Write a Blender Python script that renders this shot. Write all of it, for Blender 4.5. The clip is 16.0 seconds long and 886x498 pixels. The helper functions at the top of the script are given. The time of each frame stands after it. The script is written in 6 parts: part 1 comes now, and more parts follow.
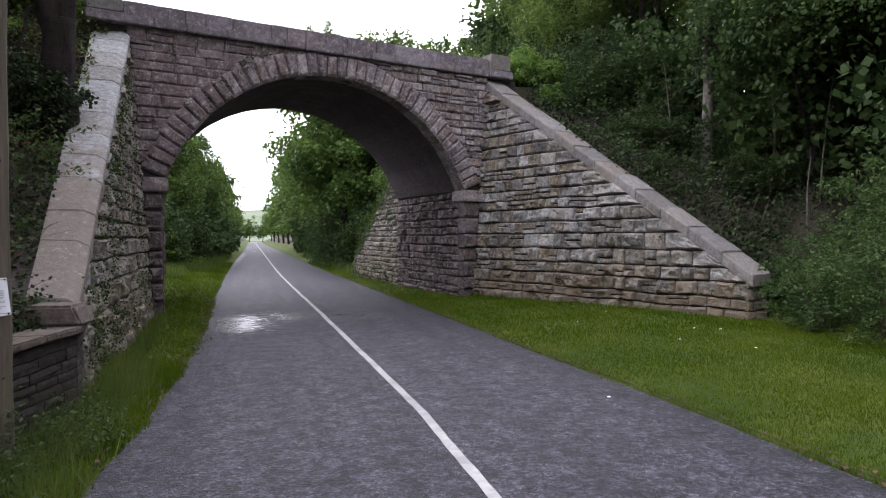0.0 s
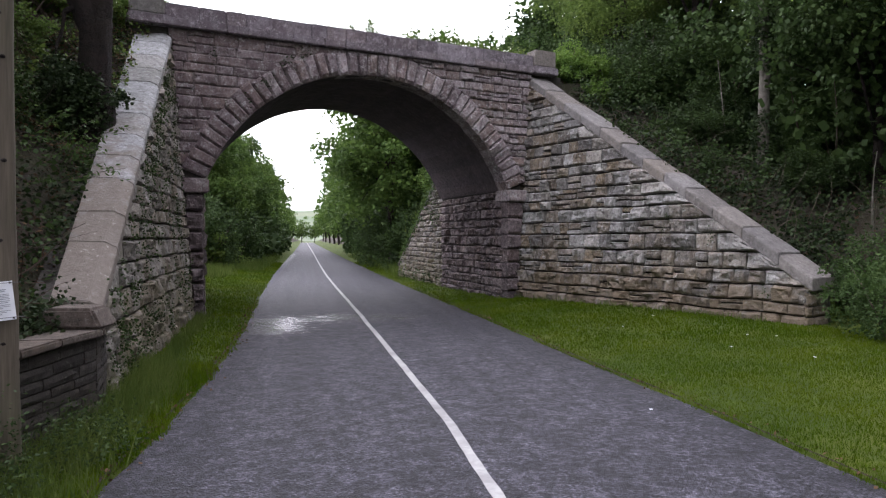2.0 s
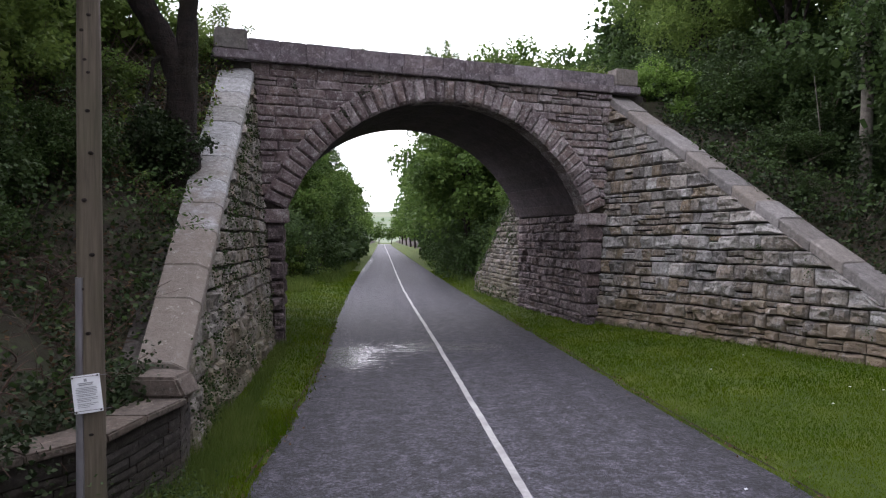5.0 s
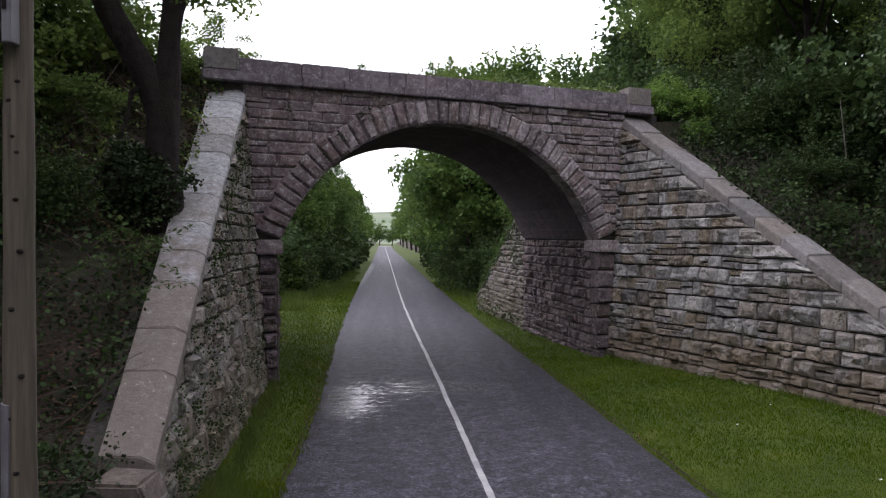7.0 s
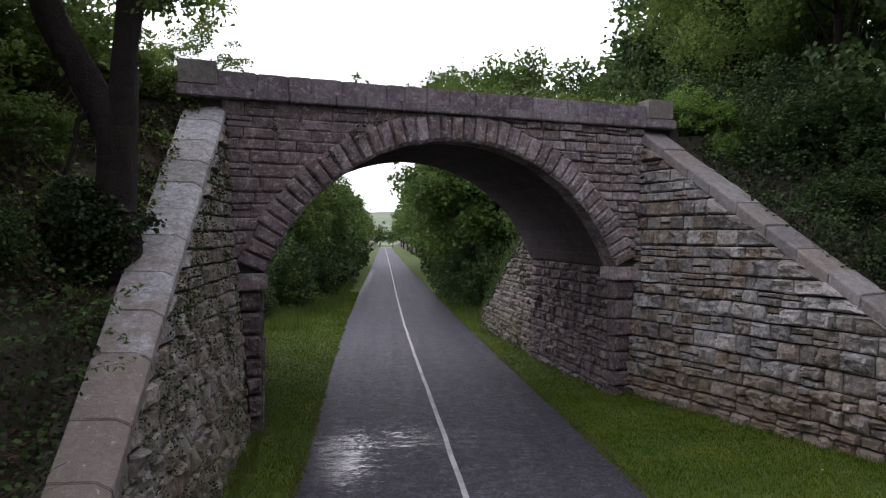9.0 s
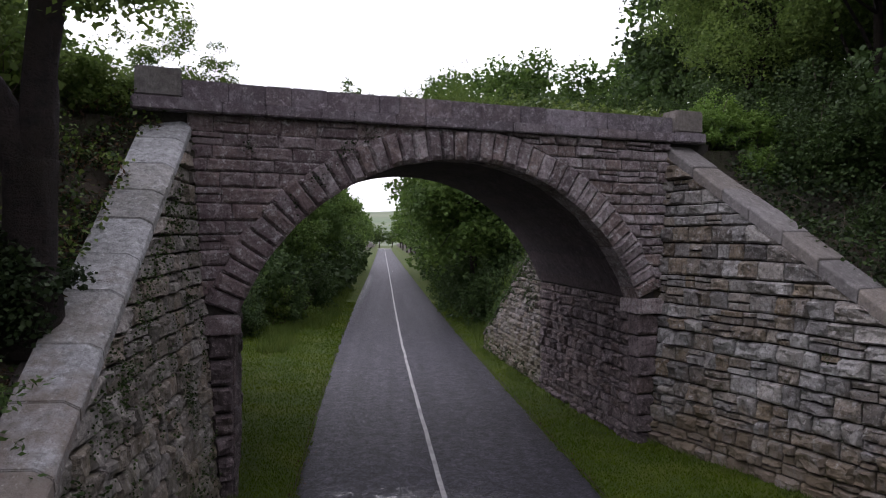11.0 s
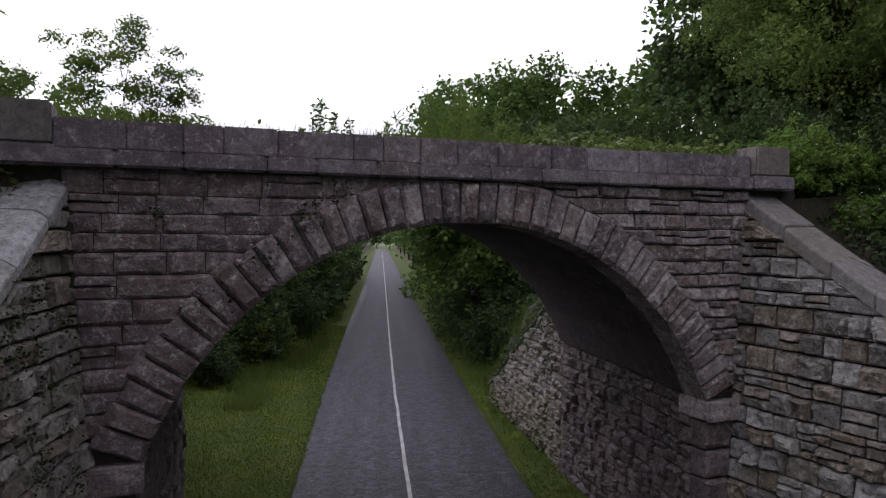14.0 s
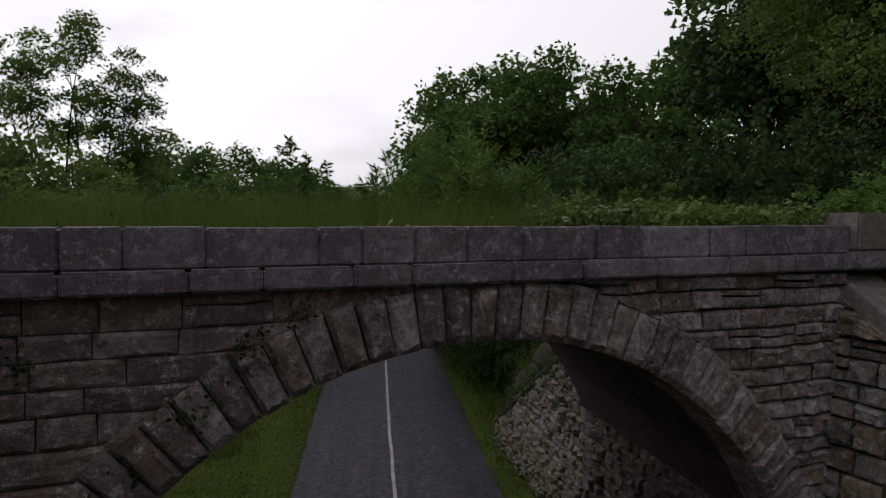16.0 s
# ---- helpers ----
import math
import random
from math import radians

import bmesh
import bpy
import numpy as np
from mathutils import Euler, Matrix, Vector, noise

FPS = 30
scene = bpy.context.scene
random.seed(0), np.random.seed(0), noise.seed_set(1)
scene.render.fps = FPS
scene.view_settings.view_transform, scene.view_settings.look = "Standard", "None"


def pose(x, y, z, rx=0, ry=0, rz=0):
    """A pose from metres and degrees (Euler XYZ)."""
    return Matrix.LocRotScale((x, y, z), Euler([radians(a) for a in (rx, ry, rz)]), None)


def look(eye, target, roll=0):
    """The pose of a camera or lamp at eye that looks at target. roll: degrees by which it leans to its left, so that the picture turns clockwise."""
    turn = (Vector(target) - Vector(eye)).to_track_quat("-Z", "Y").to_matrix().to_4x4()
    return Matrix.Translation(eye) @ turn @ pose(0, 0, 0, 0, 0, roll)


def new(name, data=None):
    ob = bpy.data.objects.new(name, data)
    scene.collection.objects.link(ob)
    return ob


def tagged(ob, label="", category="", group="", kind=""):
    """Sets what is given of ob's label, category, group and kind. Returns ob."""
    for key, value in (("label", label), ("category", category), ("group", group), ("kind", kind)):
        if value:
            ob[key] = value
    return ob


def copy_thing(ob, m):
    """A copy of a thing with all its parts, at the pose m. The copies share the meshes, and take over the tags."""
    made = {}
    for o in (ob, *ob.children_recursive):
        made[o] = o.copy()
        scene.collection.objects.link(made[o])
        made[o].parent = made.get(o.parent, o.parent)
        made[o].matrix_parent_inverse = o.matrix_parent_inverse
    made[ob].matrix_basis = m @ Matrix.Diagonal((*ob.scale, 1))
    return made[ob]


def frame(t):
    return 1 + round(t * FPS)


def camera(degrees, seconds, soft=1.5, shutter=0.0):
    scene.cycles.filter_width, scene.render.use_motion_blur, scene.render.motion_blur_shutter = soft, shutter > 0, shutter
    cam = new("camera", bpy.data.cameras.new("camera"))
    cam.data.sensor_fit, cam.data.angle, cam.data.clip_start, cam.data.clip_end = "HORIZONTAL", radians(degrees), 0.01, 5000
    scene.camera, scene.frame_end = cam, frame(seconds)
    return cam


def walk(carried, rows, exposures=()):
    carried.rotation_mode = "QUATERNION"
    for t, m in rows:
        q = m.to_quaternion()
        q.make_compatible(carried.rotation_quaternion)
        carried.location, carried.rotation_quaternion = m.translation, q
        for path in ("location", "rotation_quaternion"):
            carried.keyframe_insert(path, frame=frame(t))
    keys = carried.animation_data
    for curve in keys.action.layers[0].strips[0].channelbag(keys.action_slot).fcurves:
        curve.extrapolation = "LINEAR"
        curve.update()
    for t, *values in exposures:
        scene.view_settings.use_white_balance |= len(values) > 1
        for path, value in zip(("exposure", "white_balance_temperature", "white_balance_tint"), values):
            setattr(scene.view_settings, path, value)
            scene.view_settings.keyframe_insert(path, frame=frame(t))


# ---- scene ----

# Camera: a drone that drifts, turns, then climbs towards the parapet.
cam = camera(64.2, 16.0, soft=1.2)
PATH = [
    (0, (1.155, 2.19, 2.004), (1.652, 4.127, 1.971), -0.1),
    (0.5, (1.29, 2.165, 2.01), (1.787, 4.102, 1.977), -0.1),
    (1, (1.371, 2.224, 2.012), (1.868, 4.161, 1.98), -0.1),
    (1.5, (1.447, 2.381, 2.017), (1.874, 4.335, 1.985), -0.1),
    (2, (1.484, 2.541, 2.015), (1.842, 4.509, 1.983), -0.1),
    (2.5, (1.503, 2.662, 2.023), (1.755, 4.646, 1.991), -0.2),
    (3, (1.498, 2.691, 2.018), (1.668, 4.683, 1.987), -0.1),
    (3.5, (1.481, 2.674, 2.076), (1.627, 4.669, 2.045), -0.1),
    (4, (1.472, 2.659, 2.287), (1.618, 4.653, 2.255), -0.1),
    (6.5, (1.497, 3.45, 3.34), (1.64, 5.444, 3.309), 0.0),
    (7, (1.493, 3.834, 3.51), (1.637, 5.829, 3.479), 0.1),
    (7.5, (1.491, 4.248, 3.682), (1.635, 6.242, 3.651), 0.0),
    (8, (1.513, 4.681, 3.857), (1.655, 6.676, 3.825), 0.0),
    (8.5, (1.541, 5.107, 4.034), (1.682, 7.102, 4.002), -0.0),
    (9, (1.564, 5.566, 4.211), (1.706, 7.561, 4.179), 0.0),
    (11.5, (1.721, 8.181, 5.004), (1.865, 10.176, 4.97), 0.1),
    (12, (1.756, 8.779, 5.12), (1.9, 10.773, 5.086), 0.2),
    (12.5, (1.765, 9.43, 5.24), (1.911, 11.424, 5.204), 0.1),
    (13, (1.822, 10.183, 5.496), (1.967, 12.178, 5.459), 0.1),
    (13.5, (1.88, 10.972, 5.854), (2.026, 12.967, 5.816), 0.1),
    (14, (1.93, 11.756, 6.26), (2.078, 13.75, 6.22), 0.2),
    (14.5, (1.982, 12.512, 6.63), (2.13, 14.507, 6.59), 0.2),
    (15, (2.034, 13.26, 7.026), (2.182, 15.254, 6.986), 0.2),
    (15.5, (2.062, 14.0, 7.419), (2.213, 15.994, 7.379), 0.3),
    (16, (2.09, 14.701, 7.787), (2.242, 16.693, 7.679), 0.4),
]
EXPOSURE = [(0.0, -0.32, 6150, 19), (3.5, -0.34, 6150, 19), (7.0, -0.75, 6150, 20), (9.0, -0.97, 6150, 21), (12.5, -1.25, 6150, 22), (14.0, -1.48, 6150, 22), (15.0, -1.92, 6250, 22), (15.5, -2.22, 6300, 20), (16.0, -2.45, 6400, 15)]
walk(cam, [(t, look(e, g, r)) for t, e, g, r in PATH], EXPOSURE)

# ---------------------------------------------------------------- light
world = bpy.data.worlds.new("overcast_sky")
scene.world = world
world.use_nodes = True
wn, wl = world.node_tree.nodes, world.node_tree.links
wn.clear()
w_out = wn.new("ShaderNodeOutputWorld")
w_bg = wn.new("ShaderNodeBackground")
w_sky = wn.new("ShaderNodeTexSky")
w_sky.sky_type = "NISHITA"
w_sky.sun_disc = False
w_sky.sun_elevation = radians(38)
w_sky.sun_rotation = radians(-43)
w_sky.air_density, w_sky.dust_density, w_sky.ozone_density = 1.0, 2.0, 1.0
w_co = wn.new("ShaderNodeTexCoord")
w_map = wn.new("ShaderNodeMapping")
w_map.inputs["Scale"].default_value = (1.0, 1.0, 3.2)
w_noise = wn.new("ShaderNodeTexNoise")
w_noise.inputs["Scale"].default_value = 2.3
w_noise.inputs["Detail"].default_value = 6.0
w_ramp = wn.new("ShaderNodeMapRange")
w_ramp.inputs["From Min"].default_value, w_ramp.inputs["From Max"].default_value = 0.30, 0.50
w_ramp.inputs["To Min"].default_value, w_ramp.inputs["To Max"].default_value = 0.62, 1.0
w_mix = wn.new("ShaderNodeMix")
w_mix.data_type = "RGBA"
SKY_STRENGTH = 0.15
# the cloud sheet is brighter towards the veiled sun
w_dot = wn.new("ShaderNodeVectorMath")
w_dot.operation = "DOT_PRODUCT"
w_dot.inputs[1].default_value = Vector((-26, 28, 30)).normalized()
w_glow = wn.new("ShaderNodeMapRange")
w_glow.inputs["From Min"].default_value, w_glow.inputs["From Max"].default_value = -0.7, 1.0
w_glow.inputs["To Min"].default_value, w_glow.inputs["To Max"].default_value = 0.42, 2.9
w_cloud = wn.new("ShaderNodeVectorMath")
w_cloud.operation = "SCALE"
w_cloud.inputs[0].default_value = (14.6, 14.5, 14.8)
wl.new(w_co.outputs["Generated"], w_dot.inputs[0])
wl.new(w_dot.outputs["Value"], w_glow.inputs["Value"])
wl.new(w_glow.outputs["Result"], w_cloud.inputs["Scale"])
wl.new(w_cloud.outputs["Vector"], w_mix.inputs["B"])
wl.new(w_co.outputs["Generated"], w_map.inputs["Vector"])
wl.new(w_map.outputs["Vector"], w_noise.inputs["Vector"])
wl.new(w_noise.outputs["Fac"], w_ramp.inputs["Value"])
wl.new(w_ramp.outputs["Result"], w_mix.inputs["Factor"])
wl.new(w_sky.outputs["Color"], w_mix.inputs["A"])
wl.new(w_mix.outputs["Result"], w_bg.inputs["Color"])
w_bg.inputs["Strength"].default_value = SKY_STRENGTH
wl.new(w_bg.outputs["Background"], w_out.inputs["Surface"])

sun_data = bpy.data.lights.new("sun", "SUN")
sun_data.energy, sun_data.angle, sun_data.color = 0.9, radians(30), (1.0, 0.97, 0.93)
sun = new("sun", sun_data)
sun.matrix_world = look((-26, 46, 30), (0, 18, 0))
tagged(sun, kind="structure")

# ---------------------------------------------------------------- materials


def material(name):
    m = bpy.data.materials.new(name)
    m.use_nodes = True
    nt = m.node_tree
    bsdf = nt.nodes["Principled BSDF"]
    bsdf.inputs["Specular IOR Level"].default_value = 0.35
    return m, nt.nodes, nt.links, bsdf


def noise_node(nodes, links, vec, scale, detail=4.0, rough=0.55, distort=0.0):
    n = nodes.new("ShaderNodeTexNoise")
    n.inputs["Scale"].default_value = scale
    n.inputs["Detail"].default_value = detail
    n.inputs["Roughness"].default_value = rough
    n.inputs["Distortion"].default_value = distort
    links.new(vec, n.inputs["Vector"])
    return n.outputs["Fac"]


def ranged(nodes, links, value, a, b, lo=0.0, hi=1.0):
    n = nodes.new("ShaderNodeMapRange")
    n.inputs["From Min"].default_value, n.inputs["From Max"].default_value = a, b
    n.inputs["To Min"].default_value, n.inputs["To Max"].default_value = lo, hi
    links.new(value, n.inputs["Value"])
    return n.outputs["Result"]


def mixed(nodes, links, fac, a, b, blend="MIX"):
    n = nodes.new("ShaderNodeMix")
    n.data_type, n.blend_type = "RGBA", blend
    for socket, v in (("Factor", fac), ("A", a), ("B", b)):
        if isinstance(v, (tuple, float, int)):
            n.inputs[socket].default_value = (*v, 1.0) if isinstance(v, tuple) else v
        else:
            links.new(v, n.inputs[socket])
    return n.outputs["Result"]


def bumped(nodes, links, bsdf, height, strength, distance):
    n = nodes.new("ShaderNodeBump")
    n.inputs["Strength"].default_value, n.inputs["Distance"].default_value = strength, distance
    links.new(height, n.inputs["Height"])
    links.new(n.outputs["Normal"], bsdf.inputs["Normal"])


def place(nodes):
    return nodes.new("ShaderNodeNewGeometry").outputs["Position"]


def stone_material(name, light, dark, warm, stain, lichen=0.15, bump=0.9, grain=1.0, crust=None, low=None):
    """Weathered limestone: a tone for each block, ochre stains, dark crust and pale lichen."""
    m, nodes, links, bsdf = material(name)
    p = place(nodes)
    info = nodes.new("ShaderNodeObjectInfo").outputs["Random"]
    c = mixed(nodes, links, ranged(nodes, links, info, 0.0, 1.0), dark, light)
    white = nodes.new("ShaderNodeTexWhiteNoise")
    white.noise_dimensions = "1D"
    links.new(info, white.inputs["W"])
    c = mixed(nodes, links, ranged(nodes, links, white.outputs["Value"], 0.4, 1.0, 0.0, 0.85), c, warm)
    big = noise_node(nodes, links, p, 0.7, 5.0, 0.6)
    c = mixed(nodes, links, ranged(nodes, links, big, 0.45, 0.75, 0.0, 0.7), c, stain)
    mid = noise_node(nodes, links, p, 5.0, 8.0, 0.7)
    c = mixed(nodes, links, ranged(nodes, links, mid, 0.35, 0.7, 0.0, 0.55), c, tuple(0.45 * v for v in dark))
    pits = noise_node(nodes, links, p, 14.0, 9.0, 0.8)
    c = mixed(nodes, links, ranged(nodes, links, pits, 0.52, 0.36, 0.0, 0.75 * grain), c, tuple(0.28 * v for v in dark))
    pale = noise_node(nodes, links, p, 9.0, 9.0, 0.8)
    c = mixed(nodes, links, ranged(nodes, links, pale, 0.52, 0.68, 0.0, 0.65 * grain), c, tuple(min(0.6, 1.5 * v) for v in light))
    run = nodes.new("ShaderNodeMapping")
    run.inputs["Scale"].default_value = (7.0, 7.0, 0.7)
    links.new(p, run.inputs["Vector"])
    streak = noise_node(nodes, links, run.outputs["Vector"], 1.0, 6.0, 0.7)
    c = mixed(nodes, links, ranged(nodes, links, streak, 0.52, 0.75, 0.0, 0.3 + 0.35 * grain), c, tuple(0.4 * v for v in stain))
    if crust:
        # purple-black weather crust in blotches; the lean leftwards also paints in dimmer light
        sep = nodes.new("ShaderNodeSeparateXYZ")
        links.new(p, sep.inputs[0])
        lean = ranged(nodes, links, sep.outputs["X"], -1.0, 8.5, 0.10, -0.15)
        blot = nodes.new("ShaderNodeMath")
        links.new(noise_node(nodes, links, p, 2.1, 9.0, 0.72), blot.inputs[0])
        links.new(lean, blot.inputs[1])
        c = mixed(nodes, links, ranged(nodes, links, blot.outputs[0], 0.44, 0.60, 0.0, 0.66), c, crust)
        bloom = noise_node(nodes, links, p, 3.3, 10.0, 0.78, 0.5)
        c = mixed(nodes, links, ranged(nodes, links, bloom, 0.55, 0.64, 0.0, 0.55), c, tuple(0.85 * v for v in light))
        fleck = noise_node(nodes, links, p, 6.5, 10.0, 0.85)
        c = mixed(nodes, links, ranged(nodes, links, fleck, 0.54, 0.63, 0.0, 0.7), c, tuple(min(0.6, 1.5 * v) for v in light))
    if low:
        # brown damp stain over the lower stones
        sep2 = nodes.new("ShaderNodeSeparateXYZ")
        links.new(p, sep2.inputs[0])
        rise = ranged(nodes, links, sep2.outputs["Z"], low[0], low[1], 0.25, -0.25)
        wet_low = nodes.new("ShaderNodeMath")
        links.new(noise_node(nodes, links, p, 1.7, 8.0, 0.7), wet_low.inputs[0])
        links.new(rise, wet_low.inputs[1])
        c = mixed(nodes, links, ranged(nodes, links, wet_low.outputs[0], 0.46, 0.64, 0.0, 0.75), c, low[2])
    spots = noise_node(nodes, links, p, 17.0, 5.0, 0.6)
    c = mixed(nodes, links, ranged(nodes, links, spots, 0.62, 0.72, 0.0, lichen), c, (0.55, 0.55, 0.5))
    links.new(c, bsdf.inputs["Base Color"])
    bsdf.inputs["Roughness"].default_value = 0.88
    fine = noise_node(nodes, links, p, 26.0, 9.0, 0.72)
    coarse = noise_node(nodes, links, p, 8.0, 4.0, 0.6)
    add = nodes.new("ShaderNodeMath")
    links.new(fine, add.inputs[0])
    links.new(coarse, add.inputs[1])
    bumped(nodes, links, bsdf, add.outputs[0], bump, 0.03)
    return m


M_WING = stone_material("rock_faced_limestone", (0.47, 0.46, 0.445), (0.115, 0.108, 0.105), (0.30, 0.228, 0.142), (0.14, 0.10, 0.065), low=(-0.2, 2.8, (0.165, 0.127, 0.085)))
M_WING_DARK = stone_material("mossy_rubble_stone", (0.38, 0.355, 0.33), (0.135, 0.12, 0.113), (0.25, 0.196, 0.145), (0.092, 0.086, 0.050), low=(-1.0, 4.0, (0.128, 0.112, 0.068)))
M_FACE = stone_material("dark_limestone", (0.52, 0.452, 0.462), (0.147, 0.113, 0.122), (0.33, 0.24, 0.20), (0.112, 0.081, 0.085), 0.5, 1.0, 1.2, crust=(0.112, 0.077, 0.083))
M_DRESS = stone_material("dressed_limestone", (0.27, 0.255, 0.25), (0.13, 0.122, 0.12), (0.21, 0.175, 0.14), (0.13, 0.112, 0.095), 0.3, 0.5, 0.6)
M_COPING = stone_material("pale_coping_stone", (0.38, 0.385, 0.395), (0.24, 0.243, 0.25), (0.28, 0.262, 0.235), (0.12, 0.12, 0.095), 0.4, 0.7, 1.0, low=(2.2, 5.4, (0.14, 0.112, 0.09)))
M_PARAPET = stone_material("grey_parapet_stone", (0.33, 0.295, 0.325), (0.15, 0.130, 0.145), (0.24, 0.19, 0.19), (0.09, 0.074, 0.081), 0.6, 0.7, 0.9, crust=(0.105, 0.080, 0.092))
# pier stone in darker tones than the face stone
M_JAMB = stone_material("dark_pier_stone", (0.24, 0.195, 0.20), (0.08, 0.063, 0.068), (0.16, 0.115, 0.098), (0.055, 0.040, 0.042), 0.3, 1.0, 1.2, crust=(0.062, 0.046, 0.05))
# soffit tones are darkened to hold the shade under the arch
M_SOFFIT = stone_material("shaded_soffit_stone", (0.105, 0.079, 0.088), (0.056, 0.041, 0.048), (0.088, 0.062, 0.062), (0.030, 0.021, 0.026), 0.05, 0.9, 1.3, crust=(0.02, 0.014, 0.018))
M_MORTAR = stone_material("dark_mortar", (0.06, 0.054, 0.05), (0.05, 0.045, 0.042), (0.06, 0.05, 0.04), (0.03, 0.026, 0.022), 0.05, 0.6)


def asphalt_material():
    m, nodes, links, bsdf = material("worn_chip_asphalt")
    p = place(nodes)
    chips = nodes.new("ShaderNodeTexVoronoi")
    chips.inputs["Scale"].default_value = 55.0
    links.new(p, chips.inputs["Vector"])
    c = mixed(nodes, links, ranged(nodes, links, chips.outputs["Color"], 0.1, 0.9), (0.022, 0.021, 0.026), (0.078, 0.076, 0.091))
    patch = noise_node(nodes, links, p, 0.55, 6.0, 0.65)
    c = mixed(nodes, links, ranged(nodes, links, patch, 0.38, 0.66, 0.0, 0.6), c, (0.046, 0.043, 0.049))
    speck = noise_node(nodes, links, p, 7.0, 6.0, 0.7)
    c = mixed(nodes, links, ranged(nodes, links, speck, 0.5, 0.68, 0.0, 0.5), c, (0.118, 0.116, 0.132))
    grit = noise_node(nodes, links, p, 38.0, 3.0, 0.8)
    c = mixed(nodes, links, ranged(nodes, links, grit, 0.50, 0.66, 0.0, 0.75), c, (0.150, 0.147, 0.168))
    c = mixed(nodes, links, ranged(nodes, links, grit, 0.48, 0.36, 0.0, 0.8), c, (0.028, 0.026, 0.032))
    mottle = noise_node(nodes, links, p, 20.0, 4.0, 0.75)
    dim, lit = (0.22, 0.22, 0.25), (1.42, 1.42, 1.50)
    c = mixed(nodes, links, ranged(nodes, links, mottle, 0.42, 0.58), mixed(nodes, links, 1.0, c, dim, "MULTIPLY"), mixed(nodes, links, 1.0, c, lit, "MULTIPLY"))
    # darker wheel tracks and stains, half a metre and more across
    blur = noise_node(nodes, links, p, 1.5, 7.0, 0.7)
    c = mixed(nodes, links, ranged(nodes, links, blur, 0.42, 0.60, 0.0, 0.45), c, mixed(nodes, links, 1.0, c, (0.5, 0.5, 0.52), "MULTIPLY"))
    # long bands worn by wheels
    run = nodes.new("ShaderNodeMapping")
    run.inputs["Scale"].default_value = (1.7, 0.045, 1.0)
    links.new(p, run.inputs["Vector"])
    band = noise_node(nodes, links, run.outputs["Vector"], 1.0, 5.0, 0.6)
    c = mixed(nodes, links, ranged(nodes, links, band, 0.40, 0.62), mixed(nodes, links, 1.0, c, (0.70, 0.70, 0.71), "MULTIPLY"), mixed(nodes, links, 1.0, c, (1.08, 1.08, 1.08), "MULTIPLY"))
    # patches a hand wide where the chips have gone and the dark binder shows
    bald = noise_node(nodes, links, p, 6.5, 8.0, 0.80, 0.8)
    c = mixed(nodes, links, ranged(nodes, links, bald, 0.45, 0.60, 0.0, 0.88), c, (0.015, 0.0145, 0.018))
    scuff = noise_node(nodes, links, p, 4.2, 7.0, 0.74, 0.4)
    c = mixed(nodes, links, ranged(nodes, links, scuff, 0.40, 0.60), mixed(nodes, links, 1.0, c, (0.55, 0.55, 0.57), "MULTIPLY"), mixed(nodes, links, 1.0, c, (1.55, 1.55, 1.58), "MULTIPLY"))
    # damp film that lies across the road below the arch and along the far left edge
    sep = nodes.new("ShaderNodeSeparateXYZ")
    links.new(p, sep.inputs[0])

    def window(axis, a, b, soft):
        lo = ranged(nodes, links, sep.outputs[axis], a - soft, a + soft)
        hi = ranged(nodes, links, sep.outputs[axis], b + soft, b - soft)
        n = nodes.new("ShaderNodeMath")
        n.operation = "MULTIPLY"
        links.new(lo, n.inputs[0])
        links.new(hi, n.inputs[1])
        return n.outputs[0]

    def times(a, b):
        n = nodes.new("ShaderNodeMath")
        n.operation = "MULTIPLY"
        links.new(a, n.inputs[0])
        links.new(b, n.inputs[1])
        return n.outputs[0]

    def most(a, b):
        n = nodes.new("ShaderNodeMath")
        n.operation = "MAXIMUM"
        links.new(a, n.inputs[0])
        links.new(b, n.inputs[1])
        return n.outputs[0]

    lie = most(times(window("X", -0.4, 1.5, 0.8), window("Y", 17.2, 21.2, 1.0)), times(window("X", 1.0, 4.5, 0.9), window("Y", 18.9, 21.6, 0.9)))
    pull = nodes.new("ShaderNodeMapping")
    pull.inputs["Scale"].default_value = (0.8, 1.9, 1.0)
    links.new(p, pull.inputs["Vector"])

    def plus(a, b):
        n = nodes.new("ShaderNodeMath")
        links.new(a, n.inputs[0])
        links.new(b, n.inputs[1])
        return n.outputs[0]

    coarse = ranged(nodes, links, noise_node(nodes, links, pull.outputs["Vector"], 2.6, 9.0, 0.75), 0.0, 1.0, -0.6, 0.6)
    fine = ranged(nodes, links, noise_node(nodes, links, pull.outputs["Vector"], 13.0, 6.0, 0.8), 0.0, 1.0, -0.8, 0.8)
    thin = ranged(nodes, links, sep.outputs["X"], 0.9, 2.6, 0.06, -0.07)
    score = plus(plus(coarse, fine), plus(thin, ranged(nodes, links, lie, 0.0, 1.0, -0.42, 0.02)))
    film = ranged(nodes, links, score, -0.02, 0.09)
    film3 = times(window("X", -1.8, -0.75, 0.3), window("Y", 55.0, 96.0, 8.0))
    breakup = ranged(nodes, links, noise_node(nodes, links, p, 3.4, 7.0, 0.75), 0.42, 0.60)
    wet = most(film, times(film3, breakup))
    # a band round the film where the road tone is multiplied down
    darkened = times(window("X", -1.0, 5.8, 0.8), window("Y", 17.0, 22.5, 1.6))
    c = mixed(nodes, links, ranged(nodes, links, darkened, 0.0, 1.0, 0.0, 0.7), c, mixed(nodes, links, 1.0, c, (0.62, 0.62, 0.65), "MULTIPLY"))
    wet_c = mixed(nodes, links, wet, c, (0.05, 0.048, 0.052))
